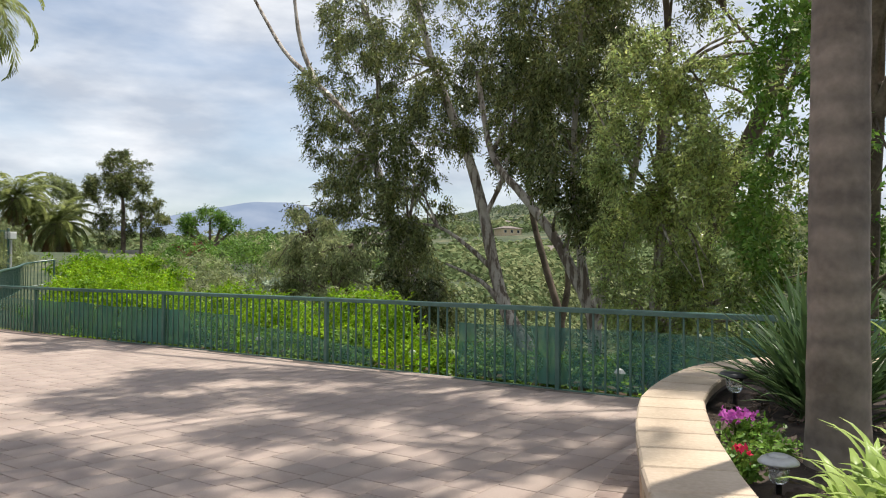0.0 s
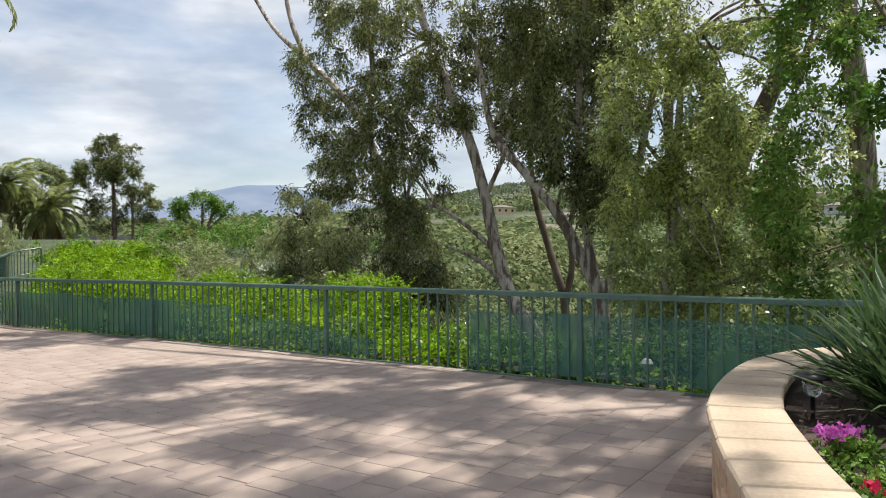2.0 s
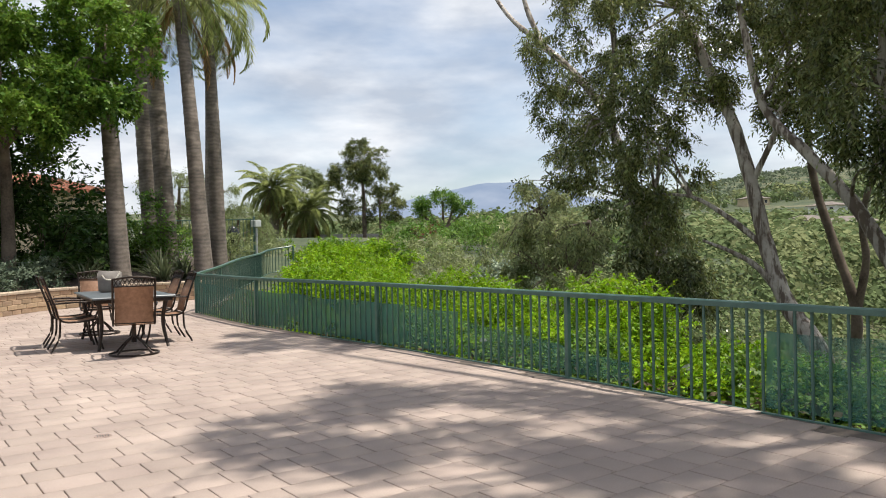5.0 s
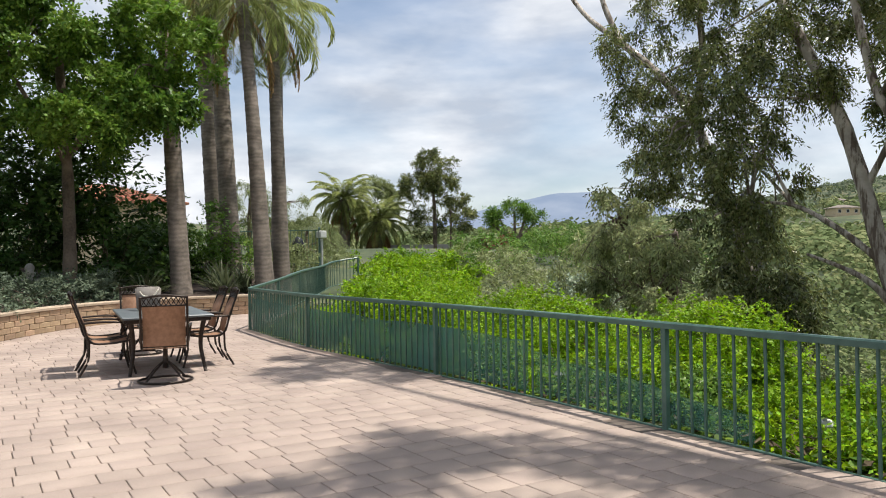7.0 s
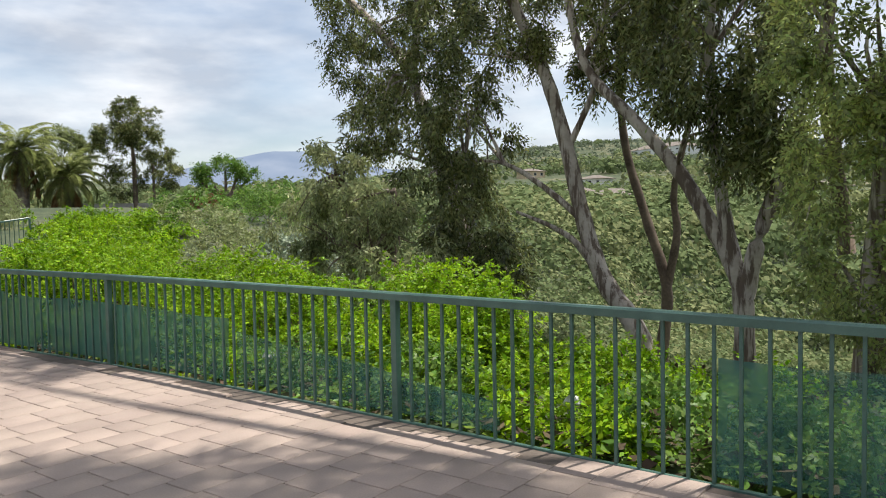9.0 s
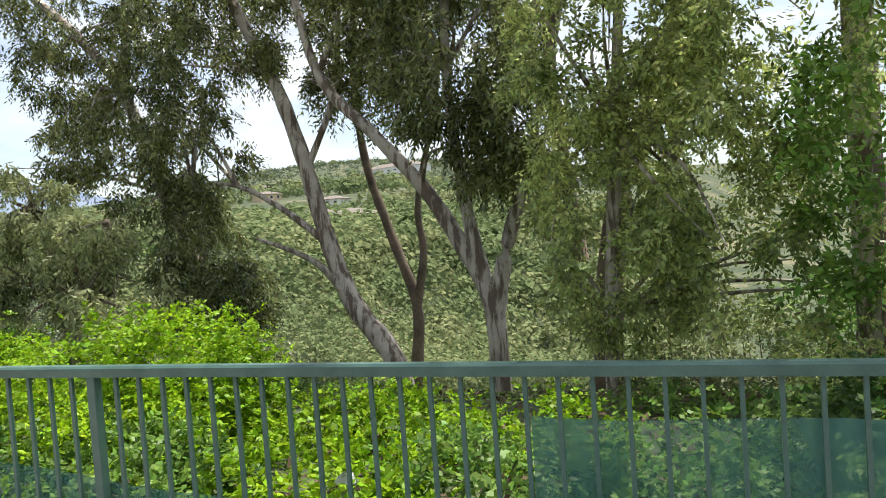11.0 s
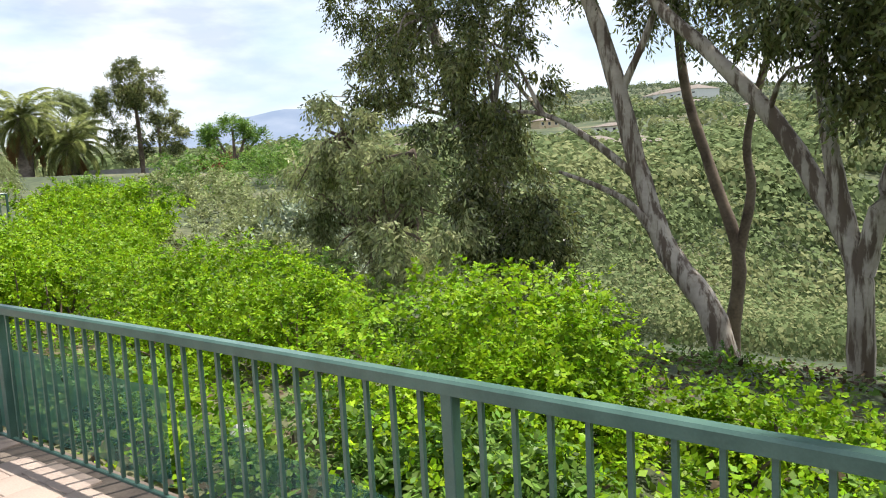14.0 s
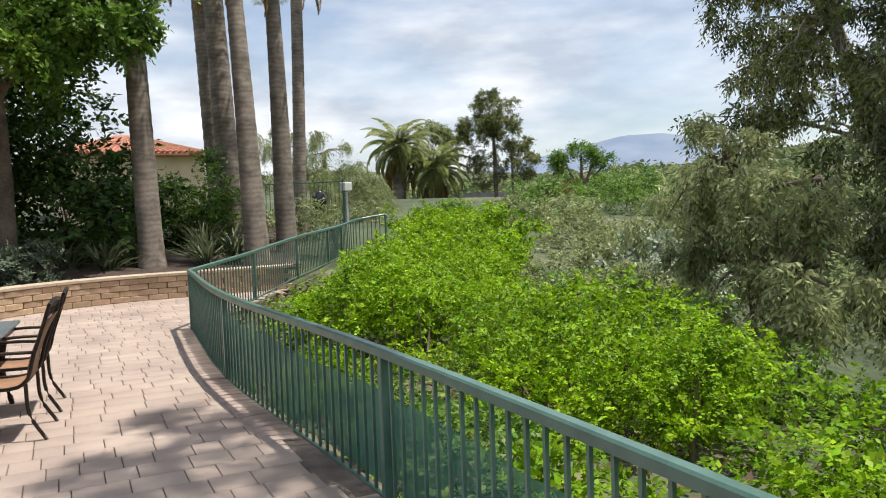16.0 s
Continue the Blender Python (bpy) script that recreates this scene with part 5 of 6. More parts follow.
bush(-43, 23.6, 3.0, 2.5, 3.2, L_MID, 260, "dense green bush on the slope")
bush(-39, 21.5, 2.2, 2.6, 2.6, L_OLIVE, 260)
bush(-36, 21.2, 1.1, 2.4, 2.4, L_OLIVE, 240)
bush(-31, 19.5, 0.9, 2.4, 2.6, L_OLIVE, 240)
bush(-27, 18.6, 0.5, 2.3, 2.4, L_OLIVE, 240)
bush(-24.0, 17.6, 0.7, 1.6, 2.6, L_GREY, 220, "silvery grey-green drooping bush on the slope", 0.16)
bush(-22.0, 15.6, 0.1, 1.8, 2.0, L_OLIVE, 220)
bush(-29, 23.5, -0.1, 3.0, 2.6, L_OLIVE, 220)
bush(-47, 31, 3.4, 3.2, 2.6, L_MID, 220, "dense green bush on the slope")
bush(-84.2, 46.4, 4.4, 2.3, 2.6, L_RED, 120, "red-leaved bush on the slope")
bush(-44.5, 18.6, 1.9, 1.3, 1.5, L_MID, 120, "dense green bush on the slope")
bush(-55, 36, 3.6, 3.5, 3.0, L_MID, 200, "dense green bush on the slope")
bush(-38, 27, 0.9, 3.0, 2.6, L_OLIVE, 200)
bush(-46, 40, 1.8, 4.0, 3.0, L_MID, 200, "dense green bush on the slope")

# neighbours' trees
tree("tree", (-88.1, 39.5, gz(-88.1, 39.5)), [([(-88.1, 39.5, 1.2), (-88.1, 39.5, 6.5), (-88.0, 39.2, 12)], 0.34, 0.14), ([(-86.6, 41.0, 1.2), (-86.6, 41.0, 7)], 0.2, 0.12)],
     [((-88.0, 39.8, 12.2), (2.6, 2.6, 2.4), 4), ((-89.0, 37.8, 10.2), (2.4, 2.4, 2.0), 3), ((-87.2, 41.0, 9.4), (2.2, 2.2, 1.6), 2), ((-86.6, 42.2, 6.2), (2.0, 2.0, 2.2), 2), ((-88.4, 38.4, 5.6), (2.0, 2.0, 2.0), 2)], "rounded dark tree behind the neighbour's wall", M_BARK_D, L_EUC, 600, 40, 0.5, 0.26, 0.09, 0.1, 4)
tree("tree", (-99, 35.5, gz(-99, 35.5)), [([(-99, 35.5, 1.2), (-99, 35.5, 8)], 0.3, 0.12)], [((-99, 35.5, 9.0), (3.6, 3.6, 3.0), 4)], "grey-green tree behind the date palms", M_BARK_D, L_OLIVE, 200, 40, 0.5, 0.3, 0.1, 0.1, 4)
DR = Vector((-83.9, 48.4, gz(-83.9, 48.4)))
tree("dragon_tree", DR[:], [([DR[:], DR + Vector((0, 0, 1.6))], 0.4, 0.36)] + [([DR + Vector((0, 0, 1.5)), DR + Vector((x * 0.5, y * 0.5, 2.4)), DR + Vector((x, y, z))], 0.24, 0.13) for x, y, z in ((-0.9, -1.6, 4.2), (0.4, 1.3, 4.3), (0, 0, 4.8), (0.9, 2.3, 3.7), (-1.2, -2.4, 3.5))],
     [(tuple(DR + Vector(p)), (1.0, 1.0, 0.7), 1.2) for p in ((-0.9, -1.6, 4.7), (0.4, 1.4, 4.9), (0, 0, 5.6), (0.9, 2.4, 4.2), (-1.2, -2.5, 4.0))], "branching tree with tufted crown", M_BARK_D, L_MID, 75, 50, 0.30, 0.42, 0.09, 0.0, 2)
for x, y, t, r in ((-53, 13.6, 6.4, 2.6), (-50.5, 10.9, 6.6, 2.4), (-46, 13.4, 3.9, 2.4), (-55, 16.4, 4.0, 2.2)):
    tree("pepper_tree", (x, y, gz(x, y)), [([(x, y, 0.6), (x, y, t * 0.55), (x + 0.3, y, t * 0.8)], 0.2, 0.07)], [((x, y, t - 1.5), (r, r, 1.6), 4), ((x + 0.8, y + 0.8, t - 3.0), (r * 0.8, r * 0.8, 1.6), 3)],
         "feathery pale green pepper tree", M_BARK_D, L_OLIVE, 190, 42, 0.26, 0.2, 0.03, 1.0, 4, group="pepper trees behind the upper fence")

# large tree over the raised bed
tree("shade_tree", (-24.7, 2.05, 0.5), [([(-24.4, 2.05, 0.3), (-24.6, 2.05, 2.0), (-24.7, 2.0, 4.0), (-25.0, 1.8, 7)], 0.19, 0.11), ([(-24.7, 2.0, 4.2), (-23.8, 3.2, 5.6), (-23.4, 4.4, 6.4)], 0.09, 0.04), ([(-24.7, 2.0, 4.0), (-23.6, 0.8, 6.2)], 0.09, 0.04)],
     [((-23.4, 3.6, 5.6), (1.3, 1.5, 0.75), 4), ((-24.2, 4.6, 7.4), (1.6, 1.5, 1.2), 4), ((-23.6, 0.9, 7.0), (1.6, 1.6, 1.0), 4), ((-25.0, 2.2, 8.0), (2.2, 2.4, 1.6), 5), ((-24.4, -1.4, 6.2), (1.8, 1.8, 1.8), 4), ((-26.0, 2.6, 5.6), (1.2, 2.2, 1.4), 3), ((-23.2, 2.6, 4.9), (1.2, 1.5, 0.6), 3), ((-24.6, 0.4, 9.4), (2.4, 2.6, 1.4), 3), ((-23.2, -1.0, 4.8), (1.5, 1.6, 0.8), 3)],
     "dense broadleaf tree shading the garden bed", M_BARK_D, L_SHADE, 1000, 46, 0.26, 0.15, 0.07, 0.0, 4)
for x, y, t, r in ((-26.6, 2.9, 5.4, 1.6), (-26.4, 0.0, 5.8, 2.0), (-25.6, -2.8, 4.6, 1.9), (-29.5, 4.2, 2.5, 1.3), (-30.0, 0.8, 7.8, 2.4), (-24.6, -5.4, 5.0, 2.2), (-22.2, -7.5, 5.5, 2.4)):
    shrub("tall_shrub", (x, y, 0.45), [((x, y, t * 0.55), (r, r, t * 0.45), 4), ((x + 0.5, y + 0.3, t * 0.35), (r * 0.8, r * 0.8, t * 0.3), 3)], "tall dark evergreen shrub at the back of the bed", L_DARK, 160, 44, 0.24, 0.22, 0.09, 0.0, group="evergreen screen behind the bed", stems=5)
shrub("shrub", (-29.2, 6.0, 0.7), [((-29.2, 6.0, 2.0), (1.1, 1.0, 1.3), 3), ((-28.8, 6.6, 1.4), (0.9, 0.9, 0.8), 2)], "bright glossy shrub beside the palm", L_MID, 160, 40, 0.2, 0.13, 0.06, 0.0)
shrub("shrub", (-29.3, 8.8, 0.8), [((-29.3, 8.8, 1.3), (0.8, 0.9, 0.7), 3)], "low flowering green shrub by the fence", L_OLIVE, 90, 40, 0.16, 0.09, 0.04, 0.0)
for p in BACKWALL[15:46:3]:
    x, y = p.x - 0.75, p.y - 0.55
    shrub("lavender_bush", (x, y, 0.42), [((x, y, 0.66), (0.75, 0.7, 0.36), 4), ((x - 0.7, y - 0.4, 0.75), (0.6, 0.6, 0.4), 3)], "low grey-green bush spilling over the bed", L_GREY2, 55, 40, 0.11, 0.10, 0.04, -0.8, group="low grey-green bushes along the wall", stems=5)


# ---- strap-leaved plants ----
def strap_plant(loc, n, length, width, label, mat, group="", stiff=0.8):
    ob = empty("strap_leaf_plant", loc, label, "plant", group)
    V, F = [], []
    lr = random.Random(int(abs(loc[0] * 97 + loc[1] * 53)))
    for k in range(n):
        az, el = lr.uniform(0, 6.283), lr.uniform(0.45, 1.4)
        L = length * lr.uniform(0.6, 1.1)
        p = Vector((lr.uniform(-0.12, 0.12), lr.uniform(-0.12, 0.12), 0))
        side = Vector((-math.sin(az), math.cos(az), 0))
        o = len(V)
        seg = 7
        for i in range(seg + 1):
            t = i / seg
            w = width * (0.55 + 0.9 * t if t < 0.5 else (1 - t) * 2.0 + 0.02)
            V.extend([(p - side * w)[:], (p + Vector((0, 0, -w * 0.5)))[:], (p + side * w)[:]])
            p = p + Vector((math.cos(az) * math.cos(el), math.sin(az) * math.cos(el), math.sin(el))) * L / seg
            el -= (1 - stiff) * 2.6 * t
        for i in range(seg):
            a, b = o + i * 3, o + i * 3 + 3
            F += [(a, a + 1, b + 1, b), (a + 1, a + 2, b + 2, b + 1)]
    if loc[0] < -2:
        from_arrays("leaves", V, F, mat, ob, smooth=True)
        return ob
    nv, nf = len(V) // n, len(F) // n
    for k in range(n):
        from_arrays("leaf", V[k * nv:(k + 1) * nv], np.array(F[k * nf:(k + 1) * nf]) - k * nv, mat, ob, smooth=True)
    return ob


strap_plant((-0.98, 5.95, 0.43), 150, 0.95, 0.019, "upright fan of dark strap leaves in the planter", L_AGAP, "", 0.9)
strap_plant((-0.72, 5.4, 0.43), 140, 0.9, 0.019, "upright fan of dark strap leaves in the planter", L_AGAP, "", 0.9)
strap_plant((-0.03, 3.72, 0.43), 90, 0.38, 0.022, "variegated yellow-green strap-leaf clump in the mulch", L_STRAP, "", 0.82)
strap_plant((0.02, 4.02, 0.43), 80, 0.38, 0.022, "variegated yellow-green strap-leaf clump in the mulch", L_STRAP, "", 0.82)
strap_plant((0.18, 3.45, 0.43), 80, 0.38, 0.022, "variegated yellow-green strap-leaf clump in the mulch", L_STRAP, "", 0.82)
strap_plant((0.05, 5.2, 0.43), 16, 0.9, 0.06, "broad pale-leaved plant behind the palm", L_STRAP, "", 0.92)
FLAX = "strap-leaved clumps along the garden wall"
for x, y, s in ((-24.6, 6.0, 1.25), (-24.9, 6.6, 1.1), (-25.3, 5.9, 1.2), (-24.3, 3.9, 1.0), (-24.6, 3.1, 1.1), (-25.2, 4.3, 1.1)):
    strap_plant((x, y, 0.45), 46, s, 0.03, "arching flax clump in the raised bed", L_FLAX, FLAX, 0.86)


def flowers(loc, r, h, petal, n, label):
    ob = empty("flower_clump", loc, label, "flower")
    v, f = clumps([((0, 0, h * 0.45), (r, r, h * 0.4), 1)], 30, 22, 0.03, 0.03, 0.02, -0.3, 0.2)
    from_arrays("foliage", v, f, L_MID, ob)
    bm = bmesh.new()
    lr = random.Random(n)
    P = []
    for k in range(n):
        a, q = lr.uniform(0, 6.28), r * math.sqrt(lr.random()) * 0.8
        hd = Vector((q * math.cos(a), q * math.sin(a), h * lr.uniform(0.85, 1.1)))
        tube(bm, [(hd.x * 0.5, hd.y * 0.5, 0), hd[:]], 0.003, 4)
        m = np.array(hd) + rng.normal(0, 0.016, (20, 3))
        P.append(m)
    part("stemwork", bm, L_MID, ob)
    P = np.concatenate(P)
    v, f = leaves_arrays(P, np.tile([0, 0, 0.6], (len(P), 1)), 0.03, 0.028, 0.9)
    from_arrays("petals", v, f, petal, ob)


flowers((-0.90, 4.68, 0.40), 0.10, 0.15, L_PINK, 9, "magenta-pink geranium clump against the planter wall")
flowers((-0.66, 4.0, 0.43), 0.05, 0.11, L_CRIM, 1, "single crimson flower in the mulch")
shrub("groundcover", (-0.82, 4.45, 0.43), [((-0.82, 4.45, 0.46), (0.20, 0.24, 0.06), 1)], "low green leafy groundcover in the mulch", L_MID, 60, 26, 0.03, 0.026, 0.018, -0.4, stems=0)
# mulch chips
chips = rng.uniform(0, 1, (1500, 2))
cp = np.stack([-1.35 + chips[:, 0] * 1.9, 3.3 + chips[:, 1] * 2.8, np.full(1500, 0.455)], 1)
px = np.interp(cp[:, 1], PL_Y, PL_X)
cp = cp[cp[:, 0] > px + 0.12]
cp[:, 2] += 0.015 * rng.random(len(cp))
v, f = leaves_arrays(cp, np.tile([0.6, 0.2, 0.05], (len(cp), 1)), 0.05, 0.016, 1.0)
tagged(from_arrays("mulch_chips", v, f, M_CHIP), "scattered bark chips on the planter soil", "mulch", kind="stuff")


# ---- houses ----
def house(name, loc, size, rz, label, wallm, storeys=1, group="", wins=3):
    ob = empty(name, loc, label, "house", group)
    ob.rotation_euler = (0, 0, radians(rz))
    w, d, h = size
    bm = bmesh.new()
    box(bm, (0, 0, h / 2 - 1.0), (w, d, h + 2.0), 0, 0.02)
    part("wall", bm, wallm, ob)
    bm = bmesh.new()
    e, rh = 0.6, min(w, d) * 0.2
    L = max(0.1, (w - d) / 2)
    lo = [bm.verts.new(p) for p in ((-w / 2 - e, -d / 2 - e, h), (w / 2 + e, -d / 2 - e, h), (w / 2 + e, d / 2 + e, h), (-w / 2 - e, d / 2 + e, h))]
    lo2 = [bm.verts.new(p.co + Vector((0, 0, 0.12))) for p in lo]
    a, b = bm.verts.new((-L, 0, h + rh)), bm.verts.new((L, 0, h + rh))
    for k in range(4):
        bm.faces.new((lo[k], lo[(k + 1) % 4], lo2[(k + 1) % 4], lo2[k]))
    bm.faces.new(lo[::-1])
    bm.faces.new((lo2[0], lo2[1], b, a))
    bm.faces.new((lo2[2], lo2[3], a, b))
    bm.faces.new((lo2[1], lo2[2], b))
    bm.faces.new((lo2[3], lo2[0], a))
    part("roof", bm, M_TILE if name == "villa" else M_ROOFB, ob, "red clay tile roof" if name == "villa" else "")
    for s in (-1, 1):
        for k in range(wins):
            bm = bmesh.new()
            box(bm, (-w / 2 + (k + 0.5) * w / wins, s * (d / 2 + 0.01), h * 0.55), (w / wins * 0.4, 0.06, 1.2))
            win = part("window", bm, M_WHITE, ob)
            bm = bmesh.new()
            box(bm, (-w / 2 + (k + 0.5) * w / wins, s * (d / 2 + 0.03), h * 0.55), (w / wins * 0.34, 0.06, 1.05))
            part("pane", bm, M_DARKG, win)
    return ob


villa = house("villa", (-54.0, 2.2, 1.4), (9.0, 7.0, 3.4), 12, "tan stucco villa with red tile roof behind the palms", M_STUCCO)
for k in range(26):
    bm = bmesh.new()
    tube(bm, [(5.1, -3.9 + k * 0.3, 3.56), (1.2, (-3.9 + k * 0.3) * 0.12, 4.76)], [0.09, 0.05], 6)
    part("roof_tile", bm, M_TILE, villa)
for x, y, rz in ((-148, 102, 30), (-120, 118, 10), (-78, 122.5, 60), (-105, 150, 20), (-170, 150, 40), (-140, 210, 0), (-90, 200, 30), (-215, 190, 15), (-60, 175, 50), (-190, 240, 70), (-130, 290, 10), (-240, 300, 35), (-70, 260, 20), (-180, 340, 60), (-300, 260, 5), (-110, 380, 15)):
    house("house", (x, y, gz(x, y)), (9.0, 6.5, 2.4), rz, "pale stucco house with brown roof down the valley", M_WHITE if (x + y) % 3 < 1.5 else M_STUCCO, group="houses across the valley")
wb = house("warehouse", (-340, 620, gz(-340, 620)), (70, 24, 6), -20, "long pale flat building across the valley", M_WHITE, wins=8)

bm = bmesh.new()
pA, pB = Vector((-90.2, 34.0, 0)), Vector((-87.2, 41.6, 0))
dv = pB - pA
box(bm, ((pA + pB) / 2 + Vector((0, 0, 1.9)))[:], (dv.length, 0.25, 2.2), math.atan2(dv.y, dv.x), 0.02)
tagged(part("wall_neighbour", bm, M_GREYW), "grey block wall of the neighbouring garden", "wall", kind="structure")

# far woods
fx, fy_ = [], []
for k in range(4800):
    a = radians(rng.uniform(8, 80))
    r = 24 * (1150 / 24) ** rng.random()
    fx.append(-5 - r * math.sin(a))
    fy_.append(5 + r * math.cos(a))
for k in range(800):
    a = radians(rng.uniform(8, 70))
    r = rng.uniform(22, 90)
    fx.append(-5 - r * math.sin(a))
    fy_.append(5 + r * math.cos(a))
fx, fy_ = np.array(fx), np.array(fy_)
keepm = (np.sin(fx * 0.05) + np.cos(fy_ * 0.043) + rng.normal(0, 0.7, len(fx)) > -0.1) | (np.hypot(fx + 5, fy_ - 5) < 130)
keepm &= ~((fx < -36) & (fy_ < 48)) & (fy_ > np.interp(fx, EDGE_X, EDGE_Y) + 12.5)
fx, fy_ = fx[keepm], fy_[keepm]
fz = ground_z(fx, fy_)
dist = np.hypot(fx + 5, fy_ - 5)
for nm, mat, sel in (("far_woods", L_FAR, 0), ("far_brush", L_FAR_DRY, 1), ("far_trees", L_FAR, 2)):
    idx = np.arange(len(fx))[np.arange(len(fx)) % 3 == sel]
    per = 64
    rr = (rng.uniform(0.9, 2.4, len(idx)) * (0.6 + np.minimum(dist[idx], 260) / 130))[:, None, None]
    d = rng.normal(0, 1, (len(idx), per, 3))
    d /= np.linalg.norm(d, axis=2)[:, :, None]
    d[:, :, 2] = np.abs(d[:, :, 2]) * 1.0
    p = np.stack([fx[idx], fy_[idx], fz[idx]], 1)[:, None, :] + d * rr * rng.uniform(0.75, 1.1, (len(idx), per, 1))
    size = np.repeat(rr[:, 0, 0] * np.clip(dist[idx] / 90, 0.3, 1.0), per) * 0.34
    v, f = leaves_arrays(p.reshape(-1, 3), unit(np.cross(d.reshape(-1, 3), rng.normal(0, 1, (len(idx) * per, 3)))), 1.0, 0.85, 0.18, d.reshape(-1, 3) * 2.2)
    q = v.reshape(-1, 4, 3)
    q = p.reshape(-1, 1, 3) + (q - p.reshape(-1, 1, 3)) * size[:, None, None]
    tagged(from_arrays(nm, q.reshape(-1, 3), f, mat), "scrub and trees filling the valley", "woods", kind="stuff")

# scrub dotted over the hill across the valley; its leaf colour carries haze
sa = np.radians(rng.uniform(12, 62, 5000))
sr = np.sqrt(rng.uniform(330.0 ** 2, 1150.0 ** 2, 5000))
sx, sy = -5 - sr * np.sin(sa), 5 + sr * np.cos(sa)
sc = np.stack([sx, sy, ground_z(sx, sy)], 1)
sd = unit(rng.normal(0, 1, (5000, 10, 3)))
sd[:, :, 2] = np.abs(sd[:, :, 2]) * 0.8
sw = rng.uniform(1.2, 3.6, 5000)
sp = (sc[:, None] + sd * sw[:, None, None]).reshape(-1, 3)
v, f = leaves_arrays(sp, unit(np.cross(sd.reshape(-1, 3), rng.normal(0, 1, sp.shape))), 1.0, 0.85, 0.18, sd.reshape(-1, 3) * 2.2)
q = sp[:, None] + (v.reshape(-1, 4, 3) - sp[:, None]) * np.repeat(sw, 10)[:, None, None] * 0.9
tagged(from_arrays("hill_scrub", q.reshape(-1, 3), f, L_HAZE), "scrub dotted over the far hillside, haze put into its colour", "woods", kind="stuff")

# ---- paving pieces ----
def slab_arrays(w, d):
    h, c, e = 0.0022, 0.005, 0.002
    hx, hy = w / 2 - 0.004, d / 2 - 0.0022
    v = [(-hx, -hy, -0.02), (hx, -hy, -0.02), (hx, hy, -0.02), (-hx, hy, -0.02), (-hx, -hy, -h), (hx, -hy, -h), (hx, hy, -h), (-hx, hy, -h), (-hx + c, -hy + e, 0), (hx - c, -hy + e, 0), (hx - c, hy - e, 0), (-hx + c, hy - e, 0)]
    f = [(8, 9, 10, 11)]
    for a in (0, 4):
        for k in range(4):
            f.append((a + k, a + (k + 1) % 4, a + 4 + (k + 1) % 4, a + 4 + k))
    return np.array(v), np.array(f)


rotp = np.array([[pc, -ps, 0], [ps, pc, 0], [0, 0, 1]])
near = sorted(slabs, key=lambda s: abs(s[0] + 5.5) * 0.6 + abs(s[1] - 5.2))
shapes = {}
for x, y, wd, d in near[:300]:
    if wd not in shapes:
        v, f = slab_arrays(wd, d)
        ob = from_arrays("paver", v, f, M_PAVER, floor)
        shapes[wd] = ob.data
    else:
        ob = new("paver", shapes[wd])
        ob.parent = floor
    ob.matrix_basis = pose(x, y, prand.uniform(-0.001, 0.001), prand.uniform(-0.12, 0.12), prand.uniform(-0.12, 0.12), 98.5 + prand.uniform(-0.5, 0.5))
av, af, o = [], [], 0
for x, y, wd, d in near[300:]:
    v, f = slab_arrays(wd, d)
    av.append(v @ rotp.T + np.array((x, y, prand.uniform(-0.001, 0.001))))
    af.append(f + o)
    o += len(v)
tagged(from_arrays("paver_field", np.concatenate(av), np.concatenate(af), M_PAVER_I, floor), "pale pink-tan concrete pavers", kind="stuff")

# soldier course along the fence
step, acc = 0.118, 0.0
bands = {}
count = 0
for a, b in zip(CURVE, CURVE[1:]):
    seg = b - a
    L = seg.length
    while acc < L and count < 260:
        p = a + seg * (acc / L)
        if p.x < -12.4:
            n = Vector((seg.y, -seg.x, 0)).normalized()
            if 0 not in bands:
                v, f = slab_arrays(step, 0.24)
                ob = from_arrays("border_brick", v, f, M_BAND, floor)
                bands[0] = ob.data
            else:
                ob = new("border_brick", bands[0])
                ob.parent = floor
            q = p + n * 0.135
            ob.matrix_basis = pose(q.x, q.y, 0.004 + prand.uniform(-0.001, 0.003), 0, 0, math.degrees(math.atan2(seg.y, seg.x)) + prand.uniform(-0.8, 0.8))
            count += 1
        acc += step
    acc -= L

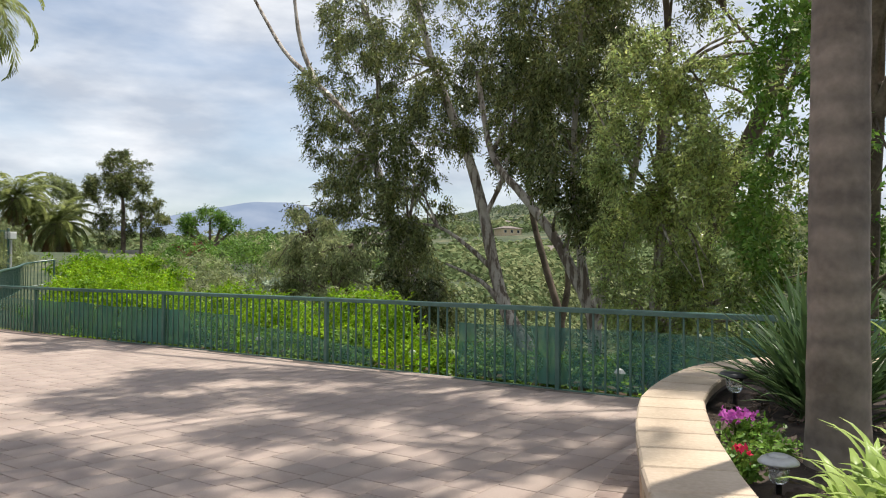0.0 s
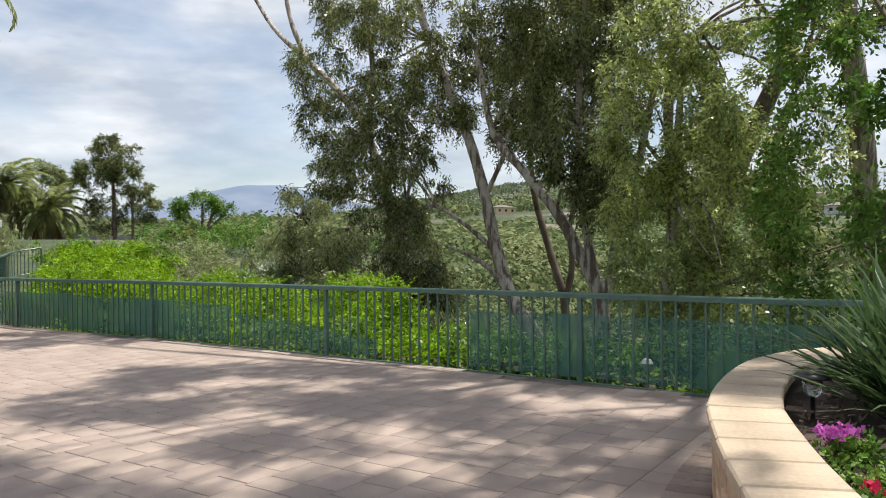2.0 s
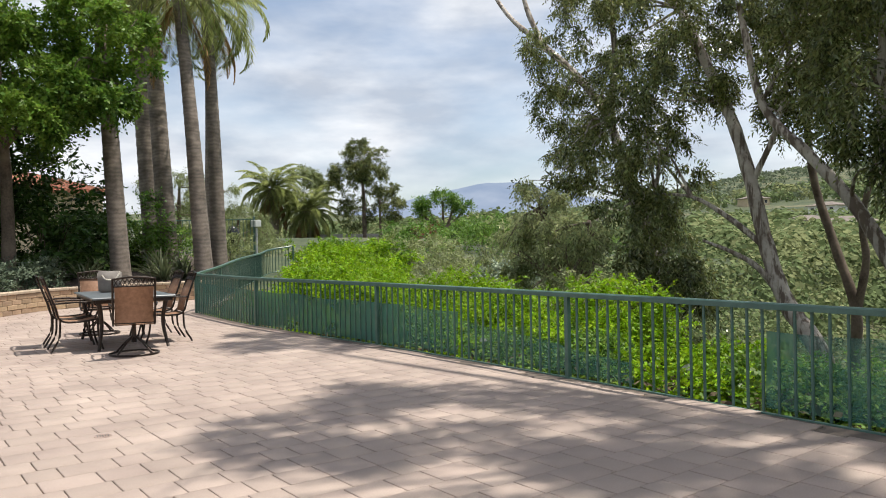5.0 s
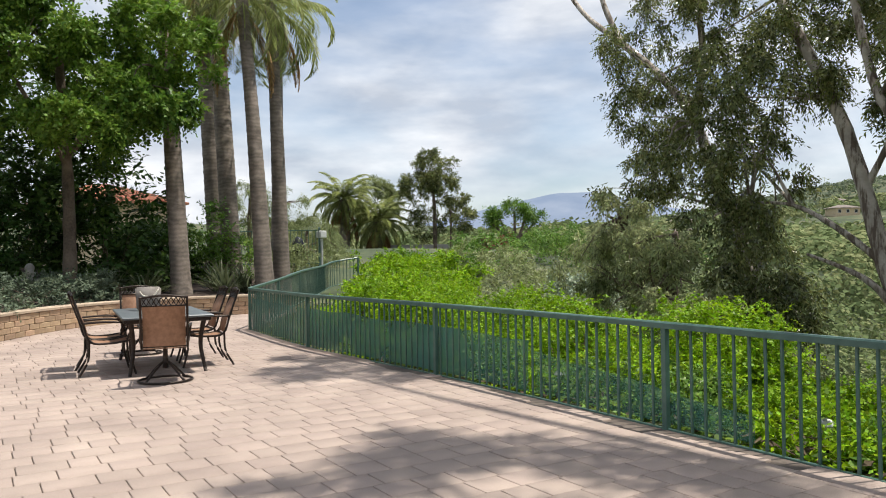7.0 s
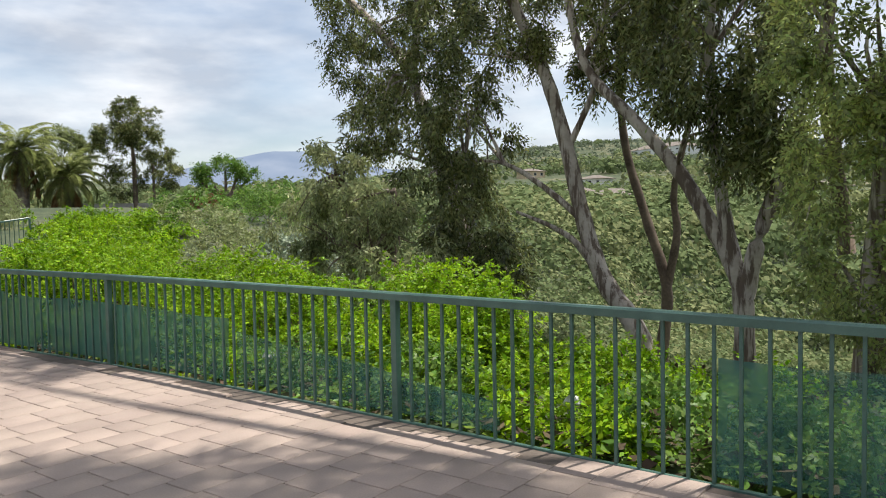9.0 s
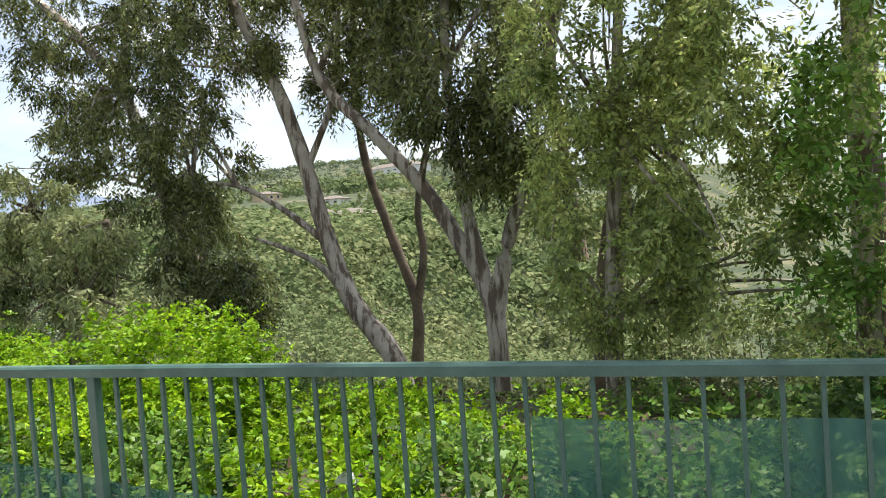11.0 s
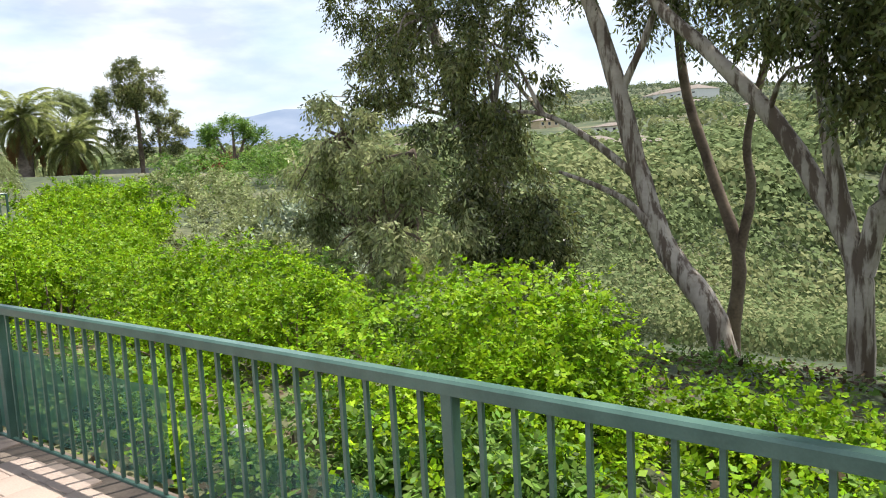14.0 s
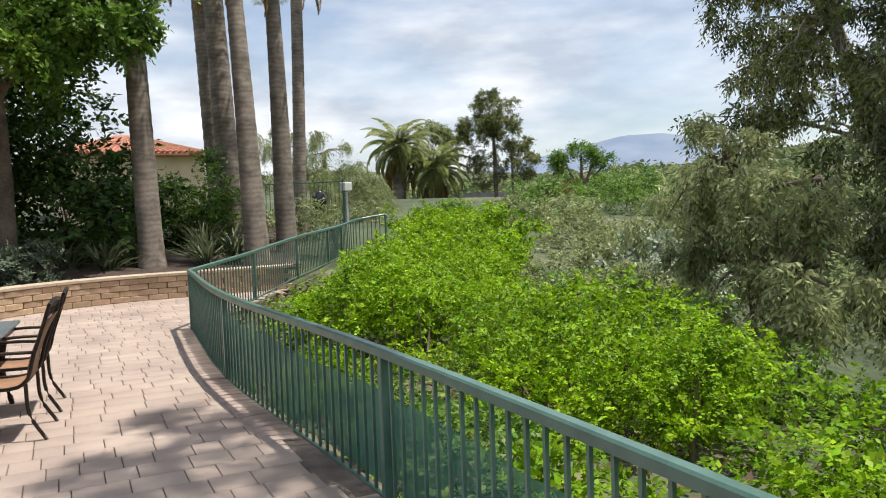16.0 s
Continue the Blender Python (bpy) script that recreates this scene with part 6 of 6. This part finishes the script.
# soldier course along the foot of the planter
acc = 0.0
for a, b in zip(PLANTER, PLANTER[1:]):
    seg = b - a
    L = seg.length
    n = Vector((-seg.y, seg.x, 0)).normalized()
    while acc < L:
        q = a + seg * (acc / L) + n * 0.295
        if q.y < float(edge_y(q.x)) - 0.1:
            ob = new("border_brick", bands[0])
            ob.parent = floor
            ob.matrix_basis = pose(q.x, q.y, 0.004 + prand.uniform(-0.001, 0.002), 0, 0, math.degrees(math.atan2(seg.y, seg.x)) + prand.uniform(-0.8, 0.8))
        acc += step
    acc -= L

# blocks and cap stones of the two garden walls
def wall_pieces(parent, line, height, rows, blen, capw, thick, face_side, capmat, cap_len):
    data = {}
    wr = random.Random(8)
    rh = (height - 0.06) / rows
    for r in range(rows + 1):
        cap = r == rows
        ln = cap_len if cap else blen
        acc = ln * (0.25 + 0.5 * (r % 2))
        for a, b in zip(line, line[1:]):
            seg = b - a
            L = seg.length
            while acc < L:
                p = a + seg * (acc / L)
                n = Vector((seg.y, -seg.x, 0)).normalized() * face_side
                key = (cap, wr.randrange(3))
                if key not in data:
                    bmx = bmesh.new()
                    if cap:
                        box(bmx, (0, 0, 0.03), (ln - 0.008, capw, 0.06), 0, 0.009)
                    else:
                        w = ln - 0.008 - 0.01 * key[1]
                        box(bmx, (0, 0, rh / 2), (w, 0.09, rh - 0.007), 0, 0.008)
                    ob = part("cap_stone" if cap else "block", bmx, capmat if cap else M_BLOCK, parent)
                    data[key] = ob.data
                else:
                    ob = new("cap_stone" if cap else "block", data[key])
                    ob.parent = parent
                q = p + (Vector() if cap else n * (thick / 2 - 0.03 + wr.uniform(-0.006, 0.008)))
                ob.matrix_basis = pose(q.x, q.y, r * rh + (0.004 if cap else 0), 0, 0, math.degrees(math.atan2(seg.y, seg.x)))
                acc += ln
            acc -= L


wall_pieces(planter_wall, PLANTER, 0.55, 4, 0.30, 0.34, 0.26, -1, M_CAP, 0.30)
wall_pieces(back_wall, BACKWALL, 0.50, 4, 0.36, 0.36, 0.28, -1, M_CAP, 0.42)
